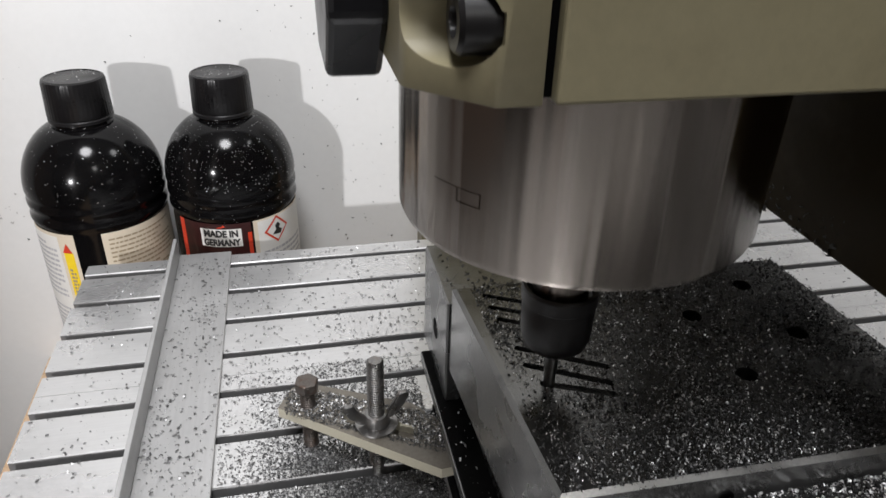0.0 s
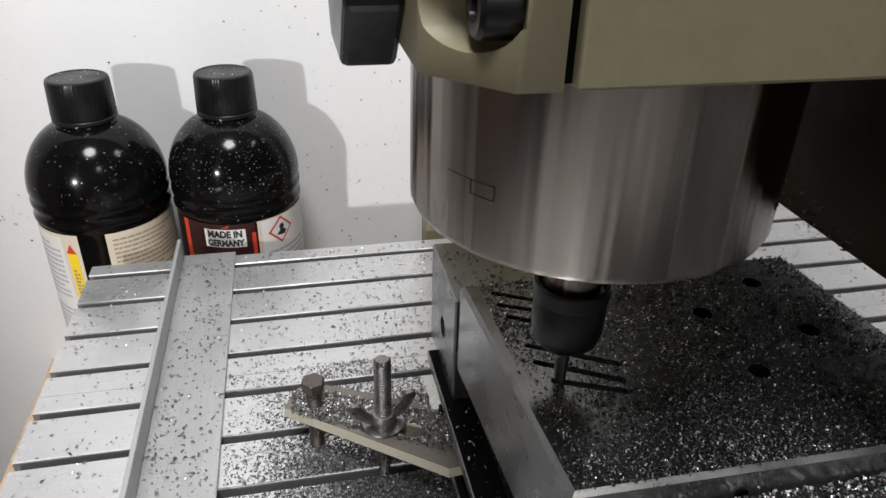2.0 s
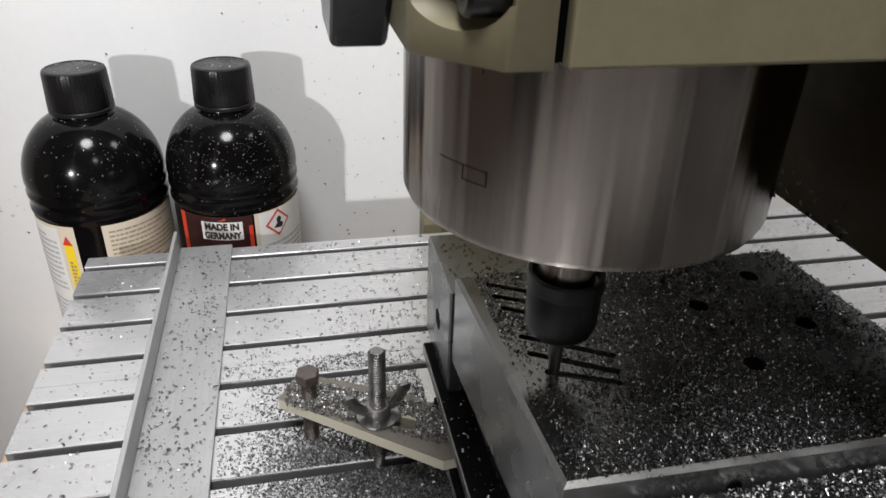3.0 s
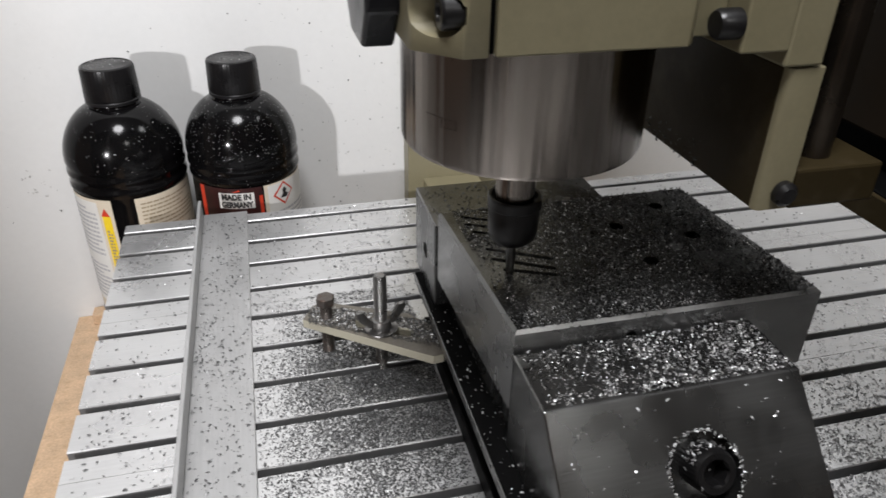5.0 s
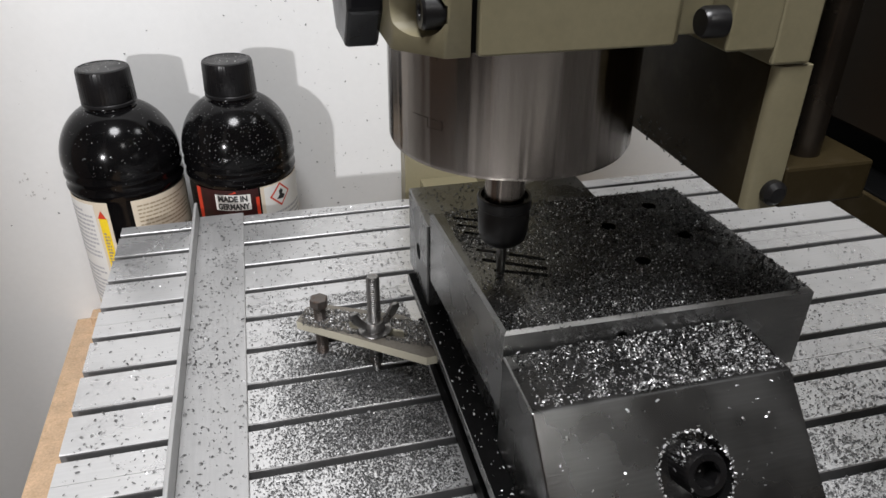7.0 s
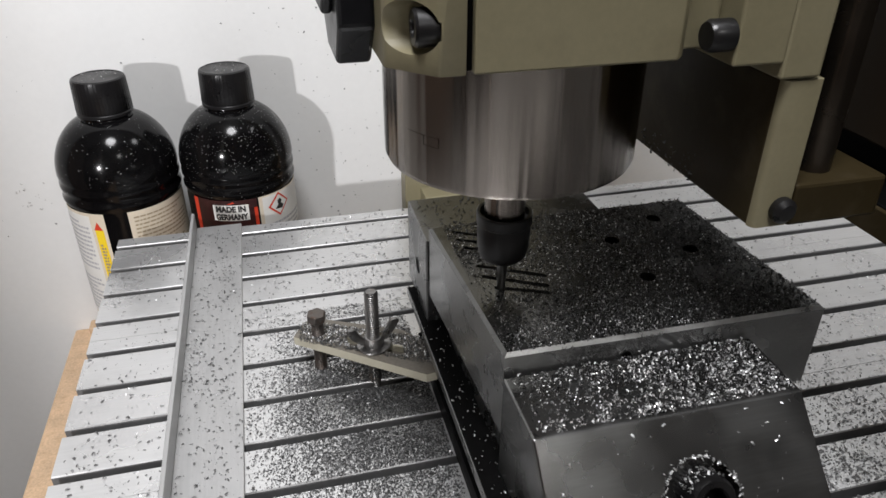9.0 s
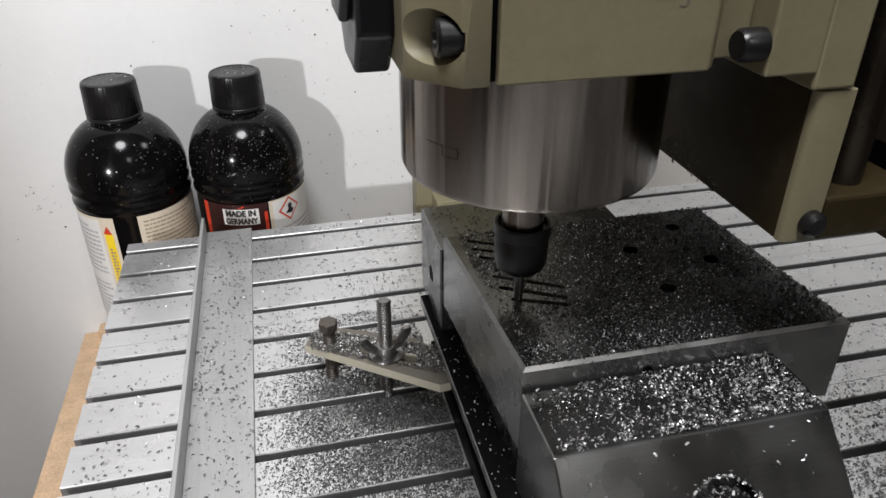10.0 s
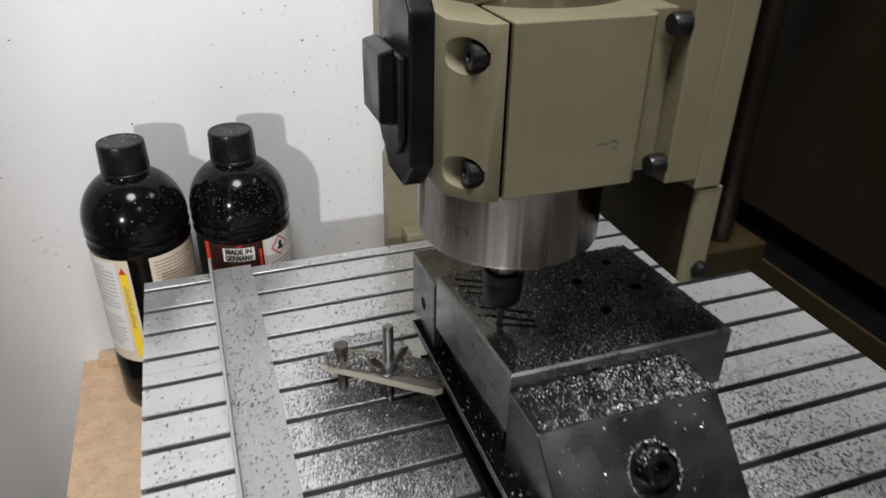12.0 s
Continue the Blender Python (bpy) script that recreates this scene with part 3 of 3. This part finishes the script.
# black box that paints the shade of the recess
put("rail_recess", box(0.2050, 0.213, -0.30, 0.380, 0.1145, 0.1250), BLACK_STEEL_AND_SHADE, gantry, "black strip for the shade in the recess above the rail")
put("cover_panel", box(0.2010, 0.213, -0.30, 0.380, 0.1250, 0.275, 0.0010), SHADED_BEAM, gantry, "cover panel painted dark brown for its deep shade")
put("side_plate", prism([(0.1030, -0.127), (0.1030, 0.060), (0.1085, 0.072), (0.1085, 0.275), (0.213, 0.275), (0.213, 0.085), (0.190, 0.085), (0.175, 0.070), (0.175, -0.127)], "y", 0.3800, 0.3950, 0.0008), PAINT, gantry, "beige side plate")
put("side_bracket", box(0.1130, 0.1500, 0.3640, 0.3800, -0.030, 0.0040, 0.0008), PAINT, gantry, "beige bracket")
gantry.location.x += HEAD.x


# ---- bottles ----
SHOULDER = 1.3


def bottle(at, label):
    """A black litre bottle with a ribbed shoulder and a screw cap."""
    x, y = at
    b = thing("plastic_bottle", label, "bottle", (x, y, -0.127), "bottles by the wall")
    prof = [(0.026, 0.0), (0.0325, 0.001), (0.0348, 0.004), (0.0352, 0.012), (0.0352, 0.044), (0.0344, 0.047), (0.0344, 0.1310), (0.0340, 0.1345), (0.0344, 0.1360),
            (0.0354, 0.1380), (0.0354, 0.1394), (0.0347, 0.1408), (0.0347, 0.1440), (0.0355, 0.1456), (0.0355, 0.1476), (0.0349, 0.1490), (0.0351, 0.1510), (0.0355, 0.1530)]
    prof += [(0.0146 + 0.0209 * math.cos(radians(a)) ** SHOULDER, 0.1530 + 0.0325 * math.sin(radians(a))) for a in (8, 16, 24, 32, 40, 48, 56, 64, 72, 80, 85)]
    prof += [(0.0150, 0.1862), (0.0146, 0.1880), (0.0146, 0.1950)]
    put("body", turned(prof, (x, y, -0.127), seg=72), PLASTIC, b, "glossy black plastic body", True)
    cap = turned([(0.0145, 0.1870), (0.0160, 0.1873), (0.0160, 0.1888), (0.0154, 0.1894), (0.0160, 0.1902), (0.0154, 0.2072), (0.0149, 0.2086), (0.0136, 0.2091), (0.0132, 0.2087)], (x, y, -0.127), seg=144)
    cap.verts.ensure_lookup_table()
    for ring in (4, 5):
        for i in range(0, 144, 3):
            v = cap.verts[ring * 144 + i]
            v.co.x, v.co.y = x + (v.co.x - x) * 0.988, y + (v.co.y - y) * 0.988
    put("cap", cap, CAP, b, "matt black screw cap", True)
    return b


def printed(parent, at, name, mat, a0, a1, z0, z1, lift, label=""):
    return put(name, curved(at, 0.0345 + lift, a0, a1, z0, z1, 0.00012), mat, parent, label, True)


def lines(parent, at, mat, a0, a1, z0, z1, rows, lift, seed, tall=0.45):
    """Rows of small print as plain bars on a bottle's label."""
    rnd = random.Random(seed)
    m = bmesh.new()
    step = (z1 - z0) / rows
    for i in range(rows):
        z, a = z1 - step * (i + 1), a0
        end = a1 - (rnd.random() * 0.35 * (a1 - a0) if rnd.random() < 0.4 else 0)
        while a < end - 1:
            w = min(rnd.uniform(2.0, 6.5), end - a)
            curved(at, 0.0345 + lift, a, a + w, z, z + step * tall, 0.00005, m, 2)
            a += w + 0.9
    return put("small_print", m, mat, parent)


def around(at, pts, lift):
    """A flat outline in (arc metres, z), finely divided and bent onto the bottle at at, about its south side."""
    m = bmesh.new()
    f = m.faces.new([m.verts.new((u, v, 0)) for u, v in pts])
    bmesh.ops.triangulate(m, faces=[f])
    bmesh.ops.subdivide_edges(m, edges=m.edges[:], cuts=5, use_grid_fill=True)
    for v in m.verts:
        a, q = v.co.x / 0.0345, 0.0345 + lift
        v.co = (at[0] + q * math.sin(a), at[1] - q * math.cos(a), v.co.y)
    return m


def lettering(name, text, height, at, u, z, lift, mat, parent, width):
    """Words set in the built-in font, bent onto the bottle."""
    font = bpy.data.curves.new(name, "FONT")
    font.body, font.align_x, font.size, font.offset = text, "CENTER", height * 1.42, height * 0.075
    tmp = new("scratch_text", font)
    me = bpy.data.meshes.new_from_object(tmp.evaluated_get(bpy.context.evaluated_depsgraph_get()))
    bpy.data.objects.remove(tmp)
    stretch = width / (max(v.co.x for v in me.vertices) - min(v.co.x for v in me.vertices))
    for v in me.vertices:
        a, q = (u + v.co.x * stretch) / 0.0345, 0.0345 + lift
        v.co = (at[0] + q * math.sin(a), at[1] - q * math.cos(a), z + v.co.y)
    me.materials.clear()
    me.materials.append(mat)
    ob = new(name, me)
    ob.parent = parent
    return ob


LEFT, RIGHT = (-0.0715, 0.4130), (0.0005, 0.4140)
first = bottle(LEFT, "glossy black bottle with white and cream labels by the wall")
paper = printed(first, LEFT, "warning_label", CREAM, 165, 256, -0.0790, 0.0080, 0.0, "white label with cream border and yellow stripe")
printed(paper, LEFT, "print_field", PAPER, 167, 240, -0.0700, 0.0060, 0.00014)
lines(paper, LEFT, GREYINK, 171, 236, -0.0320, 0.0030, 11, 0.0003, 3)
lines(paper, LEFT, GREYINK, 171, 236, -0.0660, -0.0380, 9, 0.0003, 4)
printed(paper, LEFT, "yellow_stripe", YELLOW, 243.5, 252.5, -0.0740, -0.0030, 0.00014, "yellow warning stripe")
lines(paper, LEFT, BROWNINK, 245.5, 250.5, -0.0480, -0.0120, 16, 0.0003, 8, 0.62)
put("red_triangle", around(LEFT, [(-0.0164, -0.0030), (-0.0108, -0.0030), (-0.0136, 0.0026)], 0.0003), RED, paper, "red triangle above the stripe")
text_label = printed(first, LEFT, "text_label", CREAM, 279, 372, -0.0790, 0.0080, 0.0, "cream label with brown small print")
lines(text_label, LEFT, BROWNINK, 284, 350, -0.0650, 0.0060, 27, 0.00014, 5, 0.38)

second = bottle(RIGHT, "glossy black bottle with red and cream labels, swarf-dusted")
front = printed(second, RIGHT, "front_label", DARKRED, 214, 286, -0.0790, 0.0080, 0.0, "black and dark red front label")
printed(front, RIGHT, "red_band", RED, 215, 221, -0.0790, 0.0078, 0.00014, "bright red band")
printed(front, RIGHT, "red_edge", RED, 282.5, 286, -0.0790, 0.0020, 0.00014, "red edge")
put("flame_print", around(RIGHT, [(-0.009, 0.0056), (-0.0064, 0.0058), (-0.0040, 0.0064), (-0.0052, 0.0076), (-0.0060, 0.0066), (-0.0074, 0.0063)], 0.0003), RED, front, "red printed flame")
plate = printed(front, RIGHT, "name_plate", PAPER, 240, 277, -0.0058, 0.0050, 0.00030, "white plate with black capitals")
lettering("upper_words", "MADE IN", 0.0038, RIGHT, -0.0069, 0.0004, 0.00048, INK, plate, 0.0185)
lettering("lower_words", "GERMANY", 0.0038, RIGHT, -0.0069, -0.0050, 0.00048, INK, plate, 0.0200)
side = printed(second, RIGHT, "side_label", CREAM, 288, 372, -0.0790, 0.0080, 0.0, "cream label with a red hazard diamond")
printed(side, RIGHT, "print_field", PAPER, 292, 368, -0.0760, 0.0070, 0.00014)
C = (0.0250, -0.0008)
put("hazard_border", around(RIGHT, [(C[0], C[1] - 0.0084), (C[0] + 0.0084, C[1]), (C[0], C[1] + 0.0084), (C[0] - 0.0084, C[1])], 0.00030), RED, side, "red diamond outline")
put("hazard_field", around(RIGHT, [(C[0], C[1] - 0.0068), (C[0] + 0.0068, C[1]), (C[0], C[1] + 0.0068), (C[0] - 0.0068, C[1])], 0.00042), PAPER, side, "white diamond field")
put("hazard_mark", around(RIGHT, [(C[0] - 0.0010, C[1] - 0.0002), (C[0] - 0.0034, C[1] - 0.0026), (C[0] - 0.0014, C[1] - 0.0030), (C[0] + 0.0020, C[1] - 0.0036), (C[0] + 0.0034, C[1] - 0.0014),
                                  (C[0] + 0.0012, C[1] + 0.0002), (C[0] + 0.0022, C[1] + 0.0020), (C[0] + 0.0006, C[1] + 0.0040), (C[0] - 0.0014, C[1] + 0.0026)], 0.00054), INK, side, "black hazard mark")
lines(side, RIGHT, GREYINK, 296, 350, -0.0500, -0.0105, 12, 0.0003, 6)

# ---- swarf ----
rng = np.random.default_rng(7)


def swarf(name, spots, normals, low, high, mat, label, flat=0.35, grow=2.0):
    """Curled flakes of swarf lying on a surface: one mesh, each flake two bent quads."""
    n = len(spots)
    spots, normals = np.asarray(spots, float), np.asarray(normals, float)
    size = low + (high - low) * rng.random(n) ** grow
    wide = size * rng.uniform(0.28, 0.6, n)
    ref = rng.normal(size=(n, 3))
    u = np.cross(normals, ref)
    u /= np.linalg.norm(u, axis=1, keepdims=True) + 1e-9
    tilt = rng.normal(0, flat, n)[:, None]
    u = u * np.cos(tilt) + normals * np.sin(tilt)
    v = np.cross(normals, u)
    v /= np.linalg.norm(v, axis=1, keepdims=True) + 1e-9
    roll = rng.normal(0, flat * 1.4, n)[:, None]
    v = v * np.cos(roll) + normals * np.sin(roll)
    curl = (rng.uniform(0.05, 0.4, n) * size)[:, None]
    lift = (np.abs(np.sin(tilt[:, 0])) * size * 0.5 + np.abs(np.sin(roll[:, 0])) * wide * 0.5)[:, None] * 0.7 + 0.00002
    verts = np.empty((n, 6, 3))
    for i, (a, h) in enumerate(((-0.5, 0.0), (0.05, 1.0), (0.5, 0.25))):
        skew = rng.normal(0, 0.12, n)[:, None]
        for k, b in enumerate((-0.5, 0.5)):
            verts[:, i * 2 + k] = spots + u * (size[:, None] * a) + v * (wide[:, None] * (b + skew)) + normals * (curl * h + lift)
    base = np.arange(n)[:, None] * 6
    quads = np.concatenate([base + (0, 1, 3, 2), base + (2, 3, 5, 4)])
    me = bpy.data.meshes.new(name)
    me.from_pydata(verts.reshape(-1, 3).tolist(), [], quads.tolist())
    me.materials.append(mat)
    return tagged(new(name, me), label, "swarf", kind="stuff")


def level(pts, z):
    pts = np.asarray(pts)
    return np.column_stack([pts, np.full(len(pts), z)]), np.tile((0.0, 0.0, 1.0), (len(pts), 1))


def scatter(n, x0, x1, y0, y1, keep):
    """n spots in a rectangle, kept by chance keep(x, y) in 0..1."""
    out = []
    while len(out) < n:
        x, y = rng.uniform(x0, x1), rng.uniform(y0, y1)
        if rng.random() < keep(x, y):
            out.append((x, y))
    return out


def on_table(x, y):
    if (BACK - 0.011 - y + 0.0022) % 0.025 < 0.0044 or -0.0285 < x < 0.001 or (0.078 < x < 0.161 and 0.011 < y < 0.239):
        return 0.0
    clump = 0.45 + 0.9 * max(0.0, noise.noise(Vector((x * 38, y * 38, 0.3))) + 0.25)
    d = 0.22 if x < -0.02 else 0.34
    d += 0.66 * math.exp(-((x - 0.055) / 0.045) ** 2 - ((y - 0.195) / 0.05) ** 2)
    d += 0.95 * math.exp(-((x - 0.21) / 0.06) ** 2 - ((y - 0.07) / 0.07) ** 2)
    return min(1.0, d * clump * (0.38 if x > 0.22 and y > 0.16 else 1.0))


swarf("table_swarf", *level(scatter(16000, -0.068, 0.34, -0.04, 0.358, on_table), 0.0), 0.0003, 0.0017, DULL_CHIP, "dull grey aluminium swarf strewn over the machine table", 0.2)
swarf("table_swarf", *level(scatter(3000, -0.068, 0.34, 0.02, 0.358, on_table), 0.0), 0.0003, 0.0014, CHIP, "shiny aluminium swarf strewn over the machine table")
# swarf dust, laid thicker to paint the vise's dark reflection too
swarf("table_dust", *level(scatter(34000, 0.001, 0.078, 0.03, 0.262, lambda x, y: 0.0 if on_table(x, y) == 0 else math.exp(-((x - 0.058) / 0.042) ** 2 - ((y - 0.180) / 0.065) ** 2) * (0.6 + 0.7 * noise.noise(Vector((x * 60, y * 60, 5))))), 0.0), 0.0002, 0.0010, DARK_CHIP, "fine dark swarf dust beside the vise", 0.3, 1.2)
swarf("table_swarf", *level(scatter(7000, 0.162, 0.31, -0.05, 0.14, on_table), 0.0), 0.0004, 0.0018, DULL_CHIP, "dull grey swarf lying thick in front of the vise", 0.25)
swarf("table_dust", *level(scatter(14000, 0.161, 0.30, -0.03, 0.20, lambda x, y: 0.0 if on_table(x, y) == 0 else math.exp(-((x - 0.19) / 0.06) ** 2) * (0.5 + 0.8 * noise.noise(Vector((x * 50, y * 50, 6))))), 0.0), 0.0002, 0.0010, DARK_CHIP, "fine dark swarf dust beside the vise", 0.3, 1.2)
# more dust here deepens the dark reflection round clamp and vise
swarf("table_dust", *level(scatter(13000, 0.008, 0.078, 0.10, 0.255, lambda x, y: 0.0 if on_table(x, y) == 0 else math.exp(-((x - 0.060) / 0.030) ** 2 - ((y - 0.185) / 0.045) ** 2) * (0.7 + 0.6 * noise.noise(Vector((x * 80, y * 80, 11))))), 0.0), 0.0002, 0.0009, DARK_CHIP, "fine dark swarf dust under the strap clamp", 0.3, 1.2)
swarf("angle_swarf", *level(scatter(1500, -0.0250, -0.0005, 0.05, 0.355, lambda x, y: min(1, 0.25 + 0.9 * max(0, noise.noise(Vector((x * 60, y * 30, 4)))))), 0.0018), 0.0003, 0.0017, DULL_CHIP, "dull grey swarf on the aluminium angle", 0.2)


def on_block(x, y):
    if x > 0.1868 - (y - 0.111) * 0.068 or x < 0.0828 - (y - 0.111) * 0.05:
        return 0.0
    for a, b in HOLES:
        if (x - a) ** 2 + (y - b) ** 2 < 0.0028 ** 2:
            return 0.0
    for a, b, c, d in SLOTS:
        t = max(0.0, min(1.0, ((x - a) * (c - a) + (y - b) * (d - b)) / ((c - a) ** 2 + (d - b) ** 2)))
        if math.hypot(x - a - t * (c - a), y - b - t * (d - b)) < 0.0012:
            return 0.0
    bare = math.exp(-((x - 0.098) / 0.016) ** 2 - ((y - 0.128) / 0.010) ** 2)
    return max(0.05, min(1.0, 0.45 + 0.6 * noise.noise(Vector((x * 45, y * 45, 9)))) * (1 - 0.45 * bare) + 0.1 * (x > 0.12))


def shiny_on_block(x, y):
    return on_block(x, y) * min(1.0, 0.06 + 1.25 * math.exp(-((x - 0.088) / 0.055) ** 2) * (0.35 + 0.65 * math.exp(-((y - 0.118) / 0.03) ** 2)))


swarf("block_swarf", *level(scatter(17000, 0.0830, 0.1866, 0.1118, 0.1899, on_block), 0.0790), 0.0003, 0.0011, BLACK_CHIP, "oily black swarf on the steel block", 0.55)
swarf("block_swarf", *level(scatter(4500, 0.0830, 0.1866, 0.1118, 0.1899, shiny_on_block), 0.0790), 0.0002, 0.0009, DULL_CHIP, "fine dull swarf on the steel block", 0.5)
swarf("block_swarf", *level(scatter(4500, 0.0830, 0.1866, 0.1118, 0.1899, shiny_on_block), 0.0790), 0.0002, 0.0008, CHIP, "fine shiny swarf on the steel block", 0.5)
swarf("jaw_swarf", *level(scatter(700, 0.0795, 0.151, 0.1925, 0.2260, lambda x, y: 0.8), 0.0725), 0.0003, 0.0013, DARK_CHIP, "dark swarf on the fixed jaw")


def on_jaw(x, y):
    clump = noise.noise(Vector((x * 600, y * 600, 2))) + 0.4 * noise.noise(Vector((x * 120, y * 120, 7)))
    thick = 0.15 + 0.75 * min(1.0, max(0.0, (x - 0.086) / 0.05)) + (0.35 if y < 0.090 else 0.0)
    return min(1.0, max(0.0, thick * (0.5 + 1.3 * clump)))


swarf("jaw_swarf", *level(scatter(2600, 0.0835, 0.1605, 0.0862, 0.1102, lambda x, y: min(1.0, 0.25 + 0.9 * (x - 0.085) / 0.05)), 0.0716), 0.0003, 0.0013, BLACK_CHIP, "oily black swarf on the movable jaw", 0.5)
swarf("jaw_swarf", *level(scatter(3000, 0.0835, 0.1605, 0.0862, 0.1102, on_jaw), 0.0717), 0.0002, 0.0008, CHIP, "aluminium swarf heaped on the movable jaw", 0.6, 1.4)
swarf("jaw_swarf", *level(scatter(1500, 0.0835, 0.1605, 0.0862, 0.1102, on_jaw), 0.0720), 0.0003, 0.0010, BRIGHT_CHIP, "bright coarse aluminium swarf on top of the heap", 0.5, 1.3)
swarf("slide_swarf", *level(scatter(130, 0.0750, 0.0830, 0.03, 0.190, lambda x, y: 0.8), 0.0351), 0.0003, 0.0012, CHIP, "specks of swarf on the black ledge of the vise")
swarf("clamp_swarf", *level([p for p in scatter(1500, 0.028, 0.080, 0.184, 0.226, lambda x, y: 1.0 if 0.2045 - 0.55 * (x - 0.045) < y < 0.2245 - 0.50 * (x - 0.036) and abs(y - 0.203 + 0.58 * (x - 0.0563)) > 0.0034 * (0.046 < x < 0.068) else 0.0)], 0.0180),
      0.0003, 0.0011, CHIP, "shiny swarf on the strap clamp", 0.4)
swarf("clamp_swarf", *level([p for p in scatter(3600, 0.026, 0.080, 0.182, 0.226, lambda x, y: 1.0 if 0.2025 - 0.55 * (x - 0.045) < y < 0.2245 - 0.50 * (x - 0.036) and abs(y - 0.203 + 0.58 * (x - 0.0563)) > 0.0034 * (0.046 < x < 0.068) else 0.0)], 0.0180),
      0.0002, 0.0012, DARK_CHIP, "dull swarf on the strap clamp", 0.3)
face = [Vector((x, y, 0.0715 - (0.0855 - y))) + D * 0.0001 for x, y in scatter(70, 0.084, 0.16, 0.053, 0.085, lambda x, y: 1.0)]
swarf("jaw_face_swarf", face, [D] * len(face), 0.0003, 0.0014, CHIP, "specks of swarf clinging to the jaw's sloping front")
E1, E2 = Vector((1, 0, 0)), A.cross(Vector((1, 0, 0)))


def round_bore(n, low, high):
    """Spots where the screw's bore meets the sloping front, just inside its rim."""
    out = []
    for a, r in zip(rng.uniform(low, high, n), rng.normal(0.0111, 0.0003, n)):
        p = BORE + (E1 * math.cos(a) + E2 * math.sin(a)) * r
        out.append(p + A * slope_gap(p))
    return out


def slope_gap(p):
    """How far along the screw's axis the jaw's sloping front lies from p."""
    return (0.0855 - p.y - 0.0715 + p.z) / (A.y - A.z) + 0.0001


rim = round_bore(260, -0.8, 3.9)
swarf("screw_swarf", rim, [D] * len(rim), 0.0003, 0.0013, BRIGHT_CHIP, "bright swarf caught round the rim of the screw's bore", 0.7)
crown = [S - A * rng.uniform(-0.0015, 0.0045) + (E1 * math.cos(a) + E2 * math.sin(a)) * 0.0069 for a in rng.uniform(0.7, 2.7, 120)]
swarf("screw_swarf", crown, [(p - S).normalized() for p in crown], 0.0003, 0.0013, BRIGHT_CHIP, "bright swarf lying on the screw head", 0.6)


def on_bottle(at, n):
    """Spots on a bottle's shoulder and sides, thicker on the slope that faces the machine."""
    pts, nor = [], []
    while len(pts) < n:
        a = rng.uniform(180, 380)
        h = rng.uniform(0.135, 0.186)
        if h > 0.1530:
            e = math.asin(min(0.99, (h - 0.1530) / 0.0325))
            r = 0.0146 + 0.0209 * math.cos(e) ** SHOULDER
            up = math.sin(e)
        else:
            r, up = 0.0358, 0.0
            if rng.random() < 0.75:
                continue
        c, s_ = math.cos(radians(a)), math.sin(radians(a))
        flat = math.sqrt(1 - up * up)
        pts.append((at[0] + (r + 0.0001) * c, at[1] + (r + 0.0001) * s_, -0.127 + h))
        nor.append((c * flat, s_ * flat, up))
    return pts, nor


swarf("bottle_swarf", *on_bottle(LEFT, 260), 0.0002, 0.0007, BRIGHT_CHIP, "specks of swarf on the bottle's shoulder", 0.2)
swarf("bottle_swarf", *on_bottle(RIGHT, 700), 0.0002, 0.0006, BRIGHT_CHIP, "specks of swarf on the bottle's shoulder", 0.2)
for at, n in ((LEFT, 30), (RIGHT, 45)):
    swarf("cap_swarf", *level([(at[0] + r * math.cos(a), at[1] + r * math.sin(a)) for r, a in zip(0.0135 * rng.random(n) ** 0.5, rng.uniform(0, 6.28, n))], 0.0820), 0.0003, 0.0010, CHIP, "specks of swarf on the bottle cap")
specks = [(x, 0.4628, z) for x, z in scatter(230, -0.22, 0.12, -0.06, 0.16, lambda x, z: 0.15 + 0.85 * math.exp(-((x - 0.09) / 0.06) ** 2))]
swarf("wall_specks", specks, [(0, -1, 0)] * len(specks), 0.0004, 0.0016, DARK_CHIP, "dark specks of swarf stuck to the white wall", 0.15, 3.0)
scuffs = [(x, 0.4628, z) for x, z in scatter(20, -0.158, -0.122, -0.034, 0.004, lambda x, z: math.exp(-((x + 0.140 + 0.5 * (z + 0.015)) / 0.009) ** 2 - ((z + 0.014) / 0.009) ** 2))]
swarf("wall_scuffs", scuffs, [(0, -1, 0)] * len(scuffs), 0.0004, 0.0020, SCUFF, "faint grey scuff marks on the white wall", 0.02, 1.5)
edge = [(0.1386 + HEAD.x, y, z) for y, z in scatter(90, 0.125, 0.165, 0.1206, 0.1300, lambda y, z: math.exp(-(z - 0.1206) / 0.003))]
swarf("plate_grime", edge, [(-1, 0, 0)] * len(edge), 0.0005, 0.0016, DARK_CHIP, "dark grimy swarf on the slide's lower edge", 0.6)
